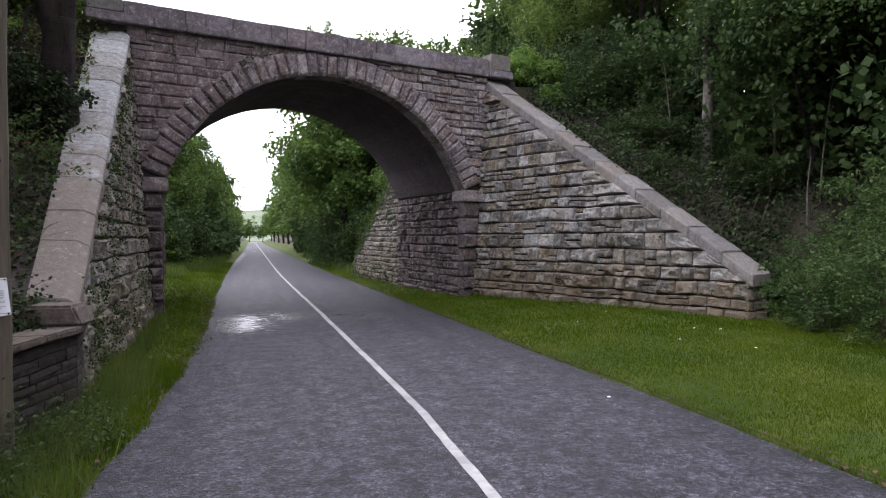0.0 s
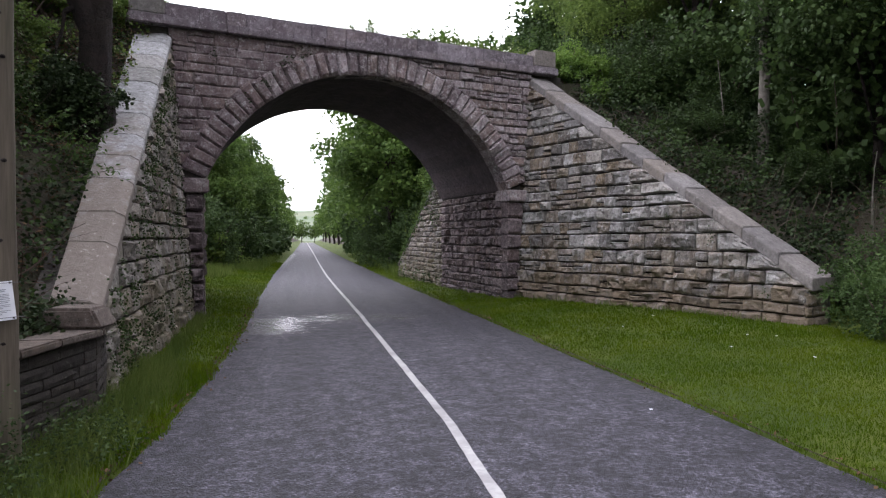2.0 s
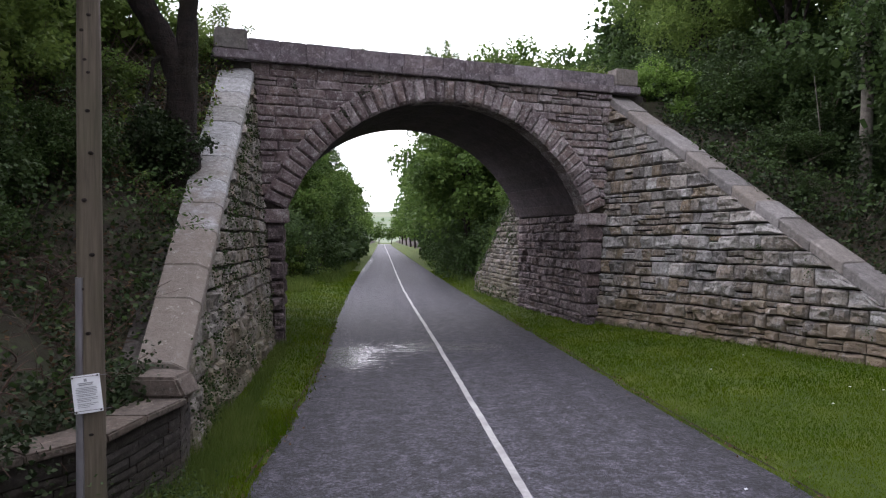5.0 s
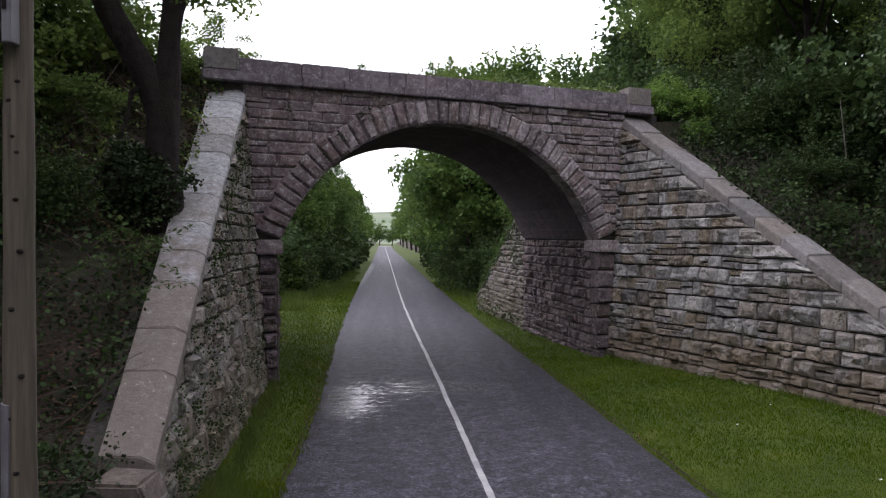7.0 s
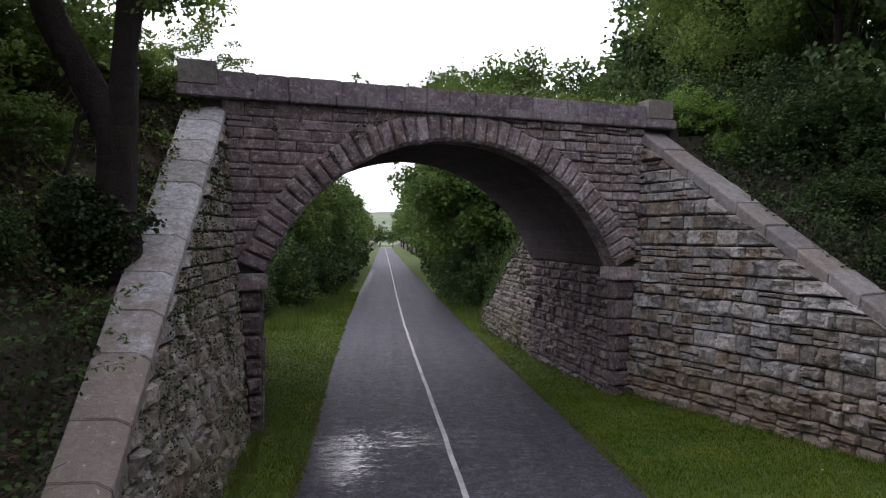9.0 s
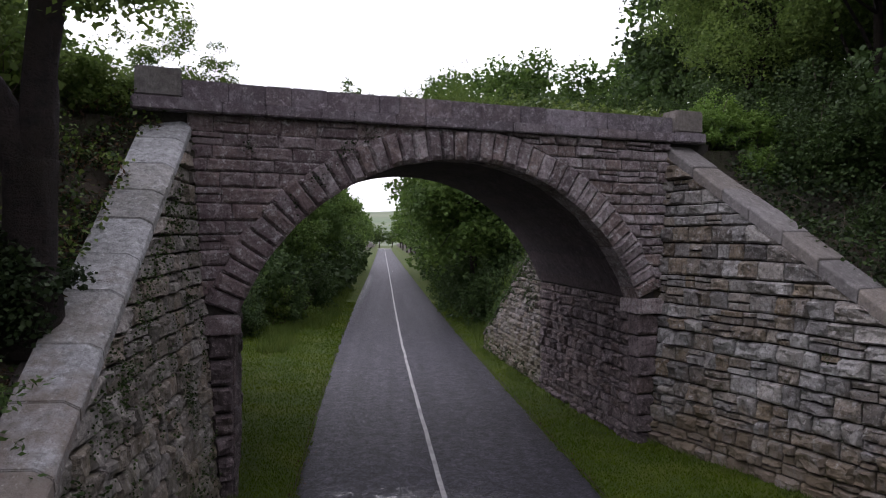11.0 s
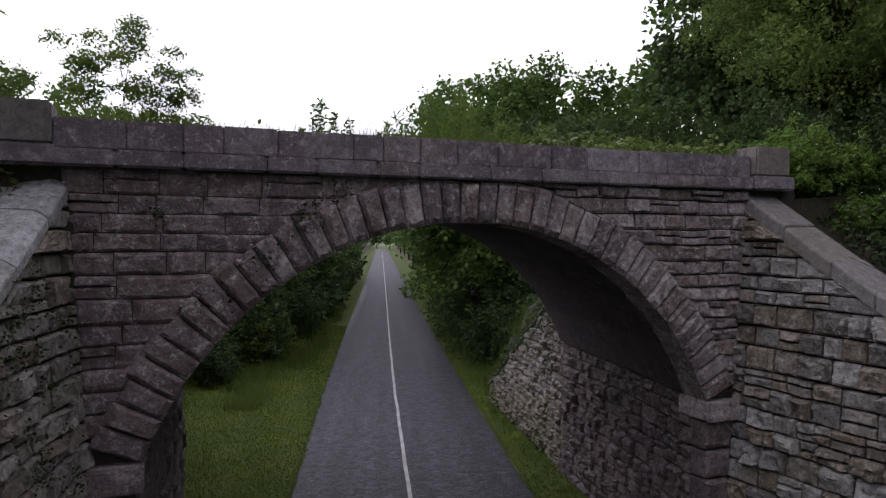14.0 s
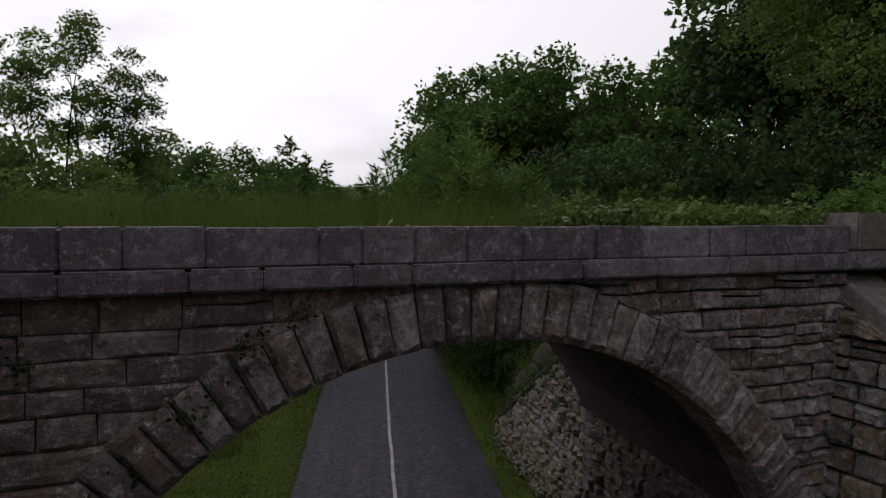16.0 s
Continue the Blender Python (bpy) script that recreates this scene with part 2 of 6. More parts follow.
    links.new(wet_c, bsdf.inputs["Base Color"])
    links.new(ranged(nodes, links, wet, 0.0, 1.0, 0.70, 0.17), bsdf.inputs["Roughness"])
    links.new(ranged(nodes, links, wet, 0.0, 1.0, 0.35, 0.9), bsdf.inputs["Specular IOR Level"])
    h = nodes.new("ShaderNodeMath")
    links.new(chips.outputs["Distance"], h.inputs[0])
    links.new(speck, h.inputs[1])
    n = nodes.new("ShaderNodeBump")
    n.inputs["Distance"].default_value = 0.012
    links.new(ranged(nodes, links, wet, 0.0, 1.0, 1.0, 0.16), n.inputs["Strength"])
    links.new(h.outputs[0], n.inputs["Height"])
    links.new(n.outputs["Normal"], bsdf.inputs["Normal"])
    return m


def two_tone(name, a, b, scale, rough=0.9, bump=0.5, dist=0.02, third=None, detail=6.0):
    m, nodes, links, bsdf = material(name)
    p = place(nodes)
    f = noise_node(nodes, links, p, scale, detail, 0.65)
    c = mixed(nodes, links, ranged(nodes, links, f, 0.35, 0.65), a, b)
    if third:
        g = noise_node(nodes, links, p, scale * 0.17, 4.0, 0.6)
        c = mixed(nodes, links, ranged(nodes, links, g, 0.45, 0.68), c, third)
    links.new(c, bsdf.inputs["Base Color"])
    bsdf.inputs["Roughness"].default_value = rough
    bumped(nodes, links, bsdf, noise_node(nodes, links, p, scale * 4, 6.0, 0.7), bump, dist)
    return m


def leaf_material(name, a, b, c3, rough=0.5, through_light=0.35, gloss=0.18):
    """Leaves: a tone for each leaf, gloss, and some light let through the blade."""
    m, nodes, links, bsdf = material(name)
    isl = nodes.new("ShaderNodeNewGeometry")
    c = mixed(nodes, links, isl.outputs["Random Per Island"], a, b)
    big = noise_node(nodes, links, isl.outputs["Position"], 0.45, 4.0, 0.6)
    c = mixed(nodes, links, ranged(nodes, links, big, 0.42, 0.66, 0.0, 0.8), c, c3)
    links.new(c, bsdf.inputs["Base Color"])
    bsdf.inputs["Roughness"].default_value = rough
    bsdf.inputs["Specular IOR Level"].default_value = gloss
    trans = nodes.new("ShaderNodeBsdfTranslucent")
    links.new(c, trans.inputs["Color"])
    mix = nodes.new("ShaderNodeMixShader")
    mix.inputs[0].default_value = through_light
    links.new(bsdf.outputs[0], mix.inputs[1])
    links.new(trans.outputs[0], mix.inputs[2])
    links.new(mix.outputs[0], nodes["Material Output"].inputs["Surface"])
    return m


M_ASPHALT = asphalt_material()
M_LINE = two_tone("worn_white_road_paint", (0.42, 0.415, 0.41), (0.30, 0.295, 0.295), 9.0, 0.8, 0.4, 0.01, (0.22, 0.215, 0.22))
M_SOIL = two_tone("mossy_soil", (0.030, 0.032, 0.014), (0.022, 0.017, 0.013), 3.0, 0.95, 0.9, 0.06, (0.04, 0.027, 0.02))
M_EDGE_SOIL = two_tone("dark_edge_soil", (0.03, 0.022, 0.016), (0.018, 0.014, 0.011), 14.0, 1.0, 1.0, 0.03, (0.045, 0.04, 0.02))
M_TURF = two_tone("mown_turf", (0.042, 0.068, 0.002), (0.025, 0.046, 0.002), 4.0, 1.0, 0.8, 0.04, (0.058, 0.076, 0.003))
M_FARLAND = two_tone("far_fields", (0.10, 0.14, 0.07), (0.065, 0.10, 0.055), 0.02, 0.95, 0.1, 0.02, (0.13, 0.15, 0.09))
M_GRASS = leaf_material("grass_blade", (0.074, 0.124, 0.005), (0.041, 0.079, 0.004), (0.100, 0.138, 0.007), 0.9, 0.45, 0.03)
M_LONGGRASS = leaf_material("long_grass", (0.078, 0.125, 0.022), (0.135, 0.165, 0.045), (0.060, 0.100, 0.020), 0.7, 0.4, 0.1)
M_IVY = leaf_material("ivy_leaf", (0.017, 0.032, 0.012), (0.032, 0.050, 0.016), (0.012, 0.021, 0.009), 0.62, 0.2)
M_BRAMBLE = leaf_material("bramble_leaf", (0.028, 0.054, 0.016), (0.052, 0.085, 0.021), (0.022, 0.037, 0.013), 0.62, 0.3)
M_TREE = leaf_material("broad_leaf", (0.066, 0.120, 0.026), (0.122, 0.190, 0.040), (0.046, 0.086, 0.022), 0.6, 0.42)
M_TREE_DARK = leaf_material("dark_leaf", (0.036, 0.065, 0.020), (0.064, 0.104, 0.029), (0.025, 0.046, 0.016), 0.65, 0.35)
M_TREE_MID = leaf_material("bank_tree_leaf", (0.100, 0.155, 0.036), (0.165, 0.230, 0.052), (0.062, 0.106, 0.028), 0.6, 0.48)
M_BRIGHT = leaf_material("fresh_leaf", (0.10, 0.18, 0.03), (0.14, 0.22, 0.04), (0.08, 0.15, 0.03), 0.5, 0.4)
M_WEED = leaf_material("weed_leaf", (0.045, 0.085, 0.024), (0.078, 0.122, 0.034), (0.034, 0.064, 0.02), 0.65, 0.35)
M_REED = leaf_material("reed_blade", (0.10, 0.17, 0.03), (0.15, 0.21, 0.05), (0.075, 0.135, 0.028), 0.5, 0.35)
M_BRAMBLE_LIGHT = leaf_material("light_bramble_leaf", (0.09, 0.145, 0.03), (0.15, 0.20, 0.045), (0.065, 0.10, 0.028), 0.45, 0.35)
M_BARK = two_tone("dark_bark", (0.030, 0.021, 0.019), (0.012, 0.009, 0.009), 7.0, 1.0, 1.0, 0.09, (0.026, 0.020, 0.014))
M_REDTWIG = two_tone("reddish_dead_stem", (0.085, 0.050, 0.040), (0.048, 0.029, 0.024), 9.0, 0.9, 0.4, 0.01)
M_TWIG = two_tone("dry_twig", (0.10, 0.078, 0.060), (0.058, 0.045, 0.036), 9.0, 0.9, 0.4, 0.01)


def pole_material():
    m, nodes, links, bsdf = material("weathered_pole_wood")
    p = place(nodes)
    mp = nodes.new("ShaderNodeMapping")
    mp.inputs["Scale"].default_value = (28.0, 28.0, 1.3)
    links.new(p, mp.inputs["Vector"])
    grain = noise_node(nodes, links, mp.outputs["Vector"], 1.0, 7.0, 0.65, 0.4)
    c = mixed(nodes, links, ranged(nodes, links, grain, 0.3, 0.7), (0.130, 0.108, 0.080), (0.045, 0.036, 0.028))
    big = noise_node(nodes, links, p, 1.6, 4.0)
    c = mixed(nodes, links, ranged(nodes, links, big, 0.45, 0.7, 0.0, 0.6), c, (0.085, 0.082, 0.050))
    links.new(c, bsdf.inputs["Base Color"])
    bsdf.inputs["Roughness"].default_value = 0.8
    bumped(nodes, links, bsdf, grain, 0.6, 0.012)
    return m


M_POLE = pole_material()
M_METAL = two_tone("dull_grey_metal", (0.16, 0.155, 0.17), (0.12, 0.115, 0.125), 5.0, 0.5, 0.1, 0.005)
M_PAPER = two_tone("laminated_paper", (0.74, 0.75, 0.80), (0.66, 0.67, 0.72), 12.0, 0.35, 0.05, 0.002)
M_INK = two_tone("grey_print", (0.30, 0.31, 0.35), (0.24, 0.25, 0.28), 30.0, 0.5, 0.0, 0.001)
M_BRICK = stone_material("dark_wall_brick", (0.062, 0.053, 0.048), (0.034, 0.028, 0.026), (0.052, 0.040, 0.031), (0.02, 0.019, 0.013), 0.15, 0.6)
M_SLAB = stone_material("weathered_slab", (0.15, 0.122, 0.104), (0.078, 0.062, 0.054), (0.12, 0.087, 0.064), (0.05, 0.04, 0.03), 0.2, 0.5)
M_TRUNK_PALE = two_tone("pale_bark", (0.15, 0.135, 0.115), (0.08, 0.072, 0.062), 9.0, 0.9, 0.7, 0.03, (0.06, 0.065, 0.04))
M_DEADLEAF = leaf_material("dead_leaf", (0.085, 0.048, 0.026), (0.135, 0.085, 0.048), (0.055, 0.034, 0.020), 0.85, 0.15)
M_STRAW = leaf_material("dry_straw", (0.30, 0.24, 0.14), (0.22, 0.165, 0.09), (0.26, 0.21, 0.13), 0.8, 0.15)

# ---------------------------------------------------------------- helpers
BX, BY = -1.65, 20.44
UX, UY = 0.9512, 0.3085
NX, NY = -0.3085, 0.9512
rng = np.random.default_rng(7)
rnd = random.Random(11)


def bpt(u, n, z):
    """A point by the bridge: u along its face, n into its depth, z up."""
    return Vector((BX + u * UX + n * NX, BY + u * UY + n * NY, z))


def part(name, bm, mat, parent, label="", smooth=False):
    """Links a bmesh as one mesh object under a thing or a part."""
    me = bpy.data.meshes.new(name)
    bm.to_mesh(me)
    bm.free()
    me.materials.append(mat)
    if smooth:
        me.shade_smooth()
    ob = new(name, me)
    ob.parent = parent
    return tagged(ob, label)


def raw(name, verts, faces, mat, parent=None, label="", smooth=False):
    """The same from lists of corners and faces."""
    me = bpy.data.meshes.new(name)
    me.from_pydata(verts, [], faces)
    me.materials.append(mat)
    if smooth:
        me.shade_smooth()
    ob = new(name, me)
    if parent:
        ob.parent = parent
    return tagged(ob, label)


def thing(name, at, label, category, group="", kind=""):
    ob = new(name)
    ob.location = at
    ob.empty_display_size = 0.2
    bpy.context.view_layer.update()
    return tagged(ob, label, category, group, kind)


def under(ob, parent):
    """Parents ob, built in world places, to a thing that stands elsewhere."""
    ob.parent = parent
    ob.matrix_parent_inverse = Matrix.Translation(parent.location).inverted()
    return ob


def slab_bm(outline, z0, z1, bevel=0.0):
    """A flat outline drawn up from z0 to z1."""
    bm = bmesh.new()
    lo = [bm.verts.new((x, y, z0)) for x, y in outline]
    hi = [bm.verts.new((x, y, z1)) for x, y in outline]
    bm.faces.new(lo[::-1])
    bm.faces.new(hi)
    k = len(outline)
    for i in range(k):
        j = (i + 1) % k
        bm.faces.new((lo[i], lo[j], hi[j], hi[i]))
    bmesh.ops.recalc_face_normals(bm, faces=bm.faces)
    if bevel:
        bmesh.ops.bevel(bm, geom=list(bm.edges), offset=bevel, segments=2, affect="EDGES")
    return bm


class Plane:
    """A wall's face: s along it, z up, d out of it; it leans back by batter."""

    def __init__(self, start, end, facing, batter=0.0):
        self.start = Vector((start[0], start[1], 0))
        run = Vector((end[0] - start[0], end[1] - start[1], 0))
        self.length = run.length
        self.along = run.normalized()
        out = Vector((self.along.y, -self.along.x, 0))
        self.out = out if out.dot(Vector((*facing, 0))) > 0 else -out
        self.batter = batter

    def at(self, s, z, d=0.0):
        return self.start + self.along * s + self.out * (d - self.batter * z) + Vector((0, 0, z))


def stone(plane, quad, parent, mat, name="stone", proud=0.03, bulge=0.05, joint=0.010, back=0.12, nx=5, nz=4, least=0.1, warp=0.035):
    """One block with a rough face, from its four corners (s, z) on a wall: low left, low right, high right, high left."""
    q = [Vector((s, z)) for s, z in quad]
    mid = (q[0] + q[1] + q[2] + q[3]) / 4
    size = ((q[1] - q[0]).length + (q[2] - q[3]).length) / 2, ((q[3] - q[0]).length + (q[2] - q[1]).length) / 2
    if min(size) < 0.04:
        return None
    kx, kz = min(0.4, joint / size[0]), min(0.4, joint / size[1])
    seed = Vector((rnd.uniform(0, 90), rnd.uniform(0, 90), rnd.uniform(0, 90)))
    lift = proud * rnd.uniform(least, 1.0)
    plain = rnd.random() < 0.18
    amp = bulge * rnd.uniform(0.55, 1.35) * (0.3 if plain else 1.0) * min(1.0, 0.45 + size[1] * 2.2)
    tilt, tilt2 = rnd.uniform(-1, 1) * amp * 0.7, rnd.uniform(-1, 1) * amp * 0.5
    skew = [rnd.uniform(-0.035, 0.035) for _ in range(4)]
    origin = plane.at(mid.x, mid.y)
    verts, faces = [], []
    for j in range(nz + 1):
        for i in range(nx + 1):
            fi, fj = i / nx, j / nz
            # rows crowd to the rim, so that the face breaks off sharply there
            a = 0.5 - 0.5 * math.copysign(abs(1 - 2 * fi) ** 0.75, 1 - 2 * fi)
            b = 0.5 - 0.5 * math.copysign(abs(1 - 2 * fj) ** 0.75, 1 - 2 * fj)
            edge = i in (0, nx) or j in (0, nz)
            if not edge:
                a += rnd.uniform(-0.22, 0.22) / nx
                b += rnd.uniform(-0.22, 0.22) / nz
            a = kx + (1 - 2 * kx) * a
            b = kz + (1 - 2 * kz) * b + (skew[0] * (1 - a) + skew[1] * a) * (1 - b) * kz * 4 + (skew[2] * (1 - a) + skew[3] * a) * b * kz * 4
            p = (q[0] * (1 - a) + q[1] * a) * (1 - b) + (q[3] * (1 - a) + q[2] * a) * b
            if warp:
                p = p + Vector((noise.noise(Vector((p.x * 0.9, p.y * 1.1, 31))), noise.noise(Vector((p.x * 0.8, p.y * 1.5, 57))) + 0.4 * noise.noise(Vector((p.x * 2.6, p.y * 2.6, 11))))) * warp
            if edge:
                d = lift * 0.6 + rnd.uniform(-0.010, 0.004)
            else:
                rough = noise.noise(Vector((p.x * 3.1, p.y * 4.3, 0)) + seed) + 0.6 * noise.noise(Vector((p.x * 9.1, p.y * 11.3, 2)) + seed)
                d = lift + amp * max(0.08, 0.6 + 0.75 * rough) + tilt * (a - 0.5) + tilt2 * (b - 0.5)
            verts.append(plane.at(p.x, p.y, d) - origin)
    w = nx + 1
    for j in range(nz):
        for i in range(nx):
            k = j * w + i
            if (i + j) % 2:
                faces += [(k, k + 1, k + w + 1), (k, k + w + 1, k + w)]
            else:
                faces += [(k, k + 1, k + w), (k + 1, k + w + 1, k + w)]
    rim = [i for i in range(w)] + [j * w + nx for j in range(1, nz + 1)] + [nz * w + i for i in range(nx - 1, -1, -1)] + [j * w for j in range(nz - 1, 0, -1)]
    base = len(verts)
    for k in rim:
        verts.append(verts[k] - plane.out * (back + lift))
    for a in range(len(rim)):
        b = (a + 1) % len(rim)
        faces.append((rim[b], rim[a], base + a, base + b))
    if plane.along.cross(Vector((0, 0, 1))).dot(plane.out) < 0:
        faces = [f[::-1] for f in faces]
    me = bpy.data.meshes.new(name)
    me.from_pydata(verts, [], faces)
    me.materials.append(mat)
    ob = new(name, me)
    ob.location = origin
    ob.parent = parent
    ob.matrix_parent_inverse = Matrix.Translation(parent.location).inverted()
    return ob


def coursed(plane, parent, mat, z0, z1, limits, heights=(0.18, 0.33), lengths=(0.32, 0.95), split=0.22, name="stone", **kw):
    """Courses of blocks between the limits (s from, s to) that hold at each height."""
    z = z0
    made = 0
    while z < z1 - 0.05:
        h = rnd.uniform(*heights)
        if z + h > z1 - 0.09:
            h = z1 - z
        lo, hi = limits(z + 0.001), limits(z + h - 0.001)
        if lo is None or lo[1] - lo[0] < 0.08:
            z += h
            continue
        if hi is None or hi[1] - hi[0] < 0.02:
            m = (lo[0] + lo[1]) / 2
            if hi is None:
                hi = (lo[0], lo[0] + 0.02)
        s = min(lo[0], hi[0])
        end_lo, end_hi = lo[1], hi[1]
        first = True
        while True:
            step = rnd.uniform(*lengths) * (0.7 + h)
            a_lo, a_hi = (lo[0], hi[0]) if first else (s, s)
            t = s + step if not first else max(lo[0], hi[0]) + step * 0.7
            last = t > min(end_lo, end_hi) - 0.22
            b_lo, b_hi = (end_lo, end_hi) if last else (t, t)
            b_lo, b_hi = max(b_lo, a_lo + 0.02), max(b_hi, a_hi + 0.02)
            if not last and h > 0.2 and rnd.random() < split:
                c = z + h * rnd.uniform(0.35, 0.65)
                stone(plane, ((a_lo, z), (b_lo, z), (b_hi, c), (a_lo, c)), parent, mat, name, **kw)
                stone(plane, ((a_lo, c), (b_lo, c), (b_hi, z + h), (a_hi, z + h)), parent, mat, name, **kw)
                made += 2
            else:
                stone(plane, ((a_lo, z), (b_lo, z), (b_hi, z + h), (a_hi, z + h)), parent, mat, name, **kw)
                made += 1
            s, first = t, False
            if last:
                break
        z += h
    return made


def tube(points, radii, sides=8):
    """Corners and faces of a tapered round stem along points."""
    verts, faces = [], []
    for k, (p, r) in enumerate(zip(points, radii)):
        p = Vector(p)
        d = (Vector(points[min(k + 1, len(points) - 1)]) - Vector(points[max(k - 1, 0)])).normalized()
        x = d.orthogonal().normalized()
        y = d.cross(x)
        for i in range(sides):
            a = 2 * math.pi * i / sides
            verts.append(p + (x * math.cos(a) + y * math.sin(a)) * r)
    for k in range(len(points) - 1):
        for i in range(sides):
            j = (i + 1) % sides
            faces.append((k * sides + i, k * sides + j, (k + 1) * sides + j, (k + 1) * sides + i))
    faces.append(tuple(range(sides))[::-1])
    faces.append(tuple((len(points) - 1) * sides + i for i in range(sides)))
    return verts, faces


def join_raw(pieces):
    verts, faces = [], []
    for v, f in pieces:
        k = len(verts)
        verts += v
        faces += [tuple(i + k for i in g) for g in f]
    return verts, faces


# ---------------------------------------------------------------- ground
ROAD_Y = (-60, 0, 10, 20, 30, 40, 55, 75, 100, 140, 190, 260, 320)
ROAD_X = (3.9, 2.72, 2.90, 2.66, 2.36, 2.10, 1.86, 1.60, 1.27, 0.70, -0.02, -1.0, -1.85)


def road_x(y):
    return np.interp(y, ROAD_Y, ROAD_X)


def road_half(y):
    return np.interp(y, (0, 6, 13, 40, 60, 100, 200), (3.34, 3.22, 3.04, 2.98, 2.88, 2.7, 2.6))


def road_left(y):
    """The left half of the road is a little narrower below the bridge."""
    return road_half(y) - np.interp(y, (9, 13, 17, 24, 40, 60), (0.0, 0.12, 0.22, 0.17, 0.10, 0.0))


LOW_WALL_Y = (2.0, 6.2, 7.8, 8.95, 10.3, 11.2)
LOW_WALL_X = (-7.0, -3.4, -1.95, -1.08, -0.80, -0.92)
THICKET_Y = (3.0, 8.3, 10.65, 12.2, 15.5)
THICKET_X = (6.9, 8.6, 9.9, 10.4, 11.7)


def bank_line_left(n):
    return np.where(n < 0, 0.2 + 0.26 * n, np.where(n < 6.4, 0.50 + 0.12 * n, 1.27 - 0.9 * (n - 6.4)))


def bank_line_right(n):
    return np.where(n < 0, 9.74 - 0.06 * n, np.where(n < 6.4, 9.33 + 0.195 * n, 10.58 + 0.23 * (n - 6.4)))


def land(x, y):
    """The height of the ground."""
    x, y = np.asarray(x, float), np.asarray(y, float)
    dx, dy = x - BX, y - BY
    u, n = dx * UX + dy * UY, dx * NX + dy * NY
    cx, hw = road_x(y), road_half(y)
    off_l, off_r = cx - road_left(y) - x, x - cx - hw
    verge = 0.02 + 0.22 * np.clip(np.maximum(off_l, off_r) / 3.0, 0, 1.2) ** 0.9
    verge = np.where(np.maximum(off_l, off_r) < 0, -0.06, verge)
    wob = 0.35 * np.sin(x * 0.31 + y * 0.17) + 0.25 * np.sin(x * 0.13 - y * 0.41 + 1.0)
    # left bank
    wall_x = np.interp(y, LOW_WALL_Y, LOW_WALL_X)
    low = n < -9.05
    el_near = np.where(low, wall_x - x + 0.13, bank_line_left(n) - u)
    el_far = -4.6 - 0.05 * np.sin(y * 0.2) - x
    el = np.where(n < 6.4, el_near, np.where(n < 20, np.maximum(el_near * 0 + (-3.0 - 0.35 * (y - 27)).clip(-5.2) - x, 0 * x - 99), el_far))
    emb_near = 6.5 + 0.615 * n
    emb = np.where(n < 0, emb_near, np.where(n < 6.4, 6.95, 6.95 - 0.6 * (n - 6.4)))
    side_l = np.where(n < 0, 0.85, 0.3) + 0.62 * np.clip(el - 0.5, 0, None) * np.where(n > 6.4, 0.55, 1.0)
    bank_l = np.minimum(np.maximum(emb, side_l), 7.6) + wob * np.clip(el - 1.2, 0, 1)
    # right bank
    er_near = np.where(n < -9.0, x - np.interp(y, THICKET_Y, THICKET_X), u - bank_line_right(n))
    er = np.where(n < 14.5, er_near, x - (cx + hw + 1.6))
    side_r = 0.3 + 0.55 * np.clip(er - 0.4, 0, None) * np.where(n > 6.4, 0.5, 1.0)
    bank_r = np.minimum(np.maximum(emb, side_r), 8.2) + wob * np.clip(er - 1.2, 0, 1)
    fl, fr = np.clip((el - 0.25) / 0.4, 0, 1), np.clip((er - 0.25) / 0.4, 0, 1)
    z = verge * (1 - fl) + bank_l * fl
    z = z * (1 - fr) + bank_r * fr
    far = np.clip((np.hypot(x, y - 20) - 330) / 400, 0, 1)
    flat = 1.0 + 0 * x
    z = z * (1 - far) + flat * far
    hills = 70 * np.clip((y - 700) / 900, 0, 1) ** 1.3 * (0.75 + 0.25 * np.sin(x * 0.0022 + 0.6))
    return z + hills


def spaced(*spans):
    out = []
    for a, b, step in spans:
        out += list(np.arange(a, b, step))
    return np.array(out + [spans[-1][1]])


def build_ground():
    xs = spaced((-3000, -400, 400), (-400, -60, 40), (-60, -14, 3), (-14, 16, 0.2), (16, 60, 2.5), (60, 400, 40), (400, 3000, 400))
    ys = spaced((-1500, -100, 200), (-100, -8, 8), (-8, 44, 0.2), (44, 110, 1.5), (110, 340, 10), (340, 700, 60), (700, 1900, 100), (1900, 4000, 500))
    gx, gy = np.meshgrid(xs, ys)
    gz = land(gx, gy)
    w = len(xs)
    verts = np.stack([gx, gy, gz], -1).reshape(-1, 3)
    idx = np.arange(len(verts)).reshape(len(ys), w)
    faces = np.stack([idx[:-1, :-1], idx[:-1, 1:], idx[1:, 1:], idx[1:, :-1]], -1).reshape(-1, 4)
    me = bpy.data.meshes.new("ground")
    me.from_pydata(verts.tolist(), [], faces.tolist())
    for m in (M_TURF, M_SOIL, M_FARLAND):
        me.materials.append(m)
    c = verts[faces].mean(1)
    dx, dy = c[:, 0] - BX, c[:, 1] - BY
    kind = np.zeros(len(faces), int)
    kind[c[:, 2] > 0.62] = 1
    kind[np.hypot(c[:, 0], c[:, 1]) > 420] = 2
    me.polygons.foreach_set("material_index", kind)
    me.shade_smooth()
    return tagged(new("ground", me), "mown green verge rising to mossy soil banks", "ground", kind="structure")


build_ground()


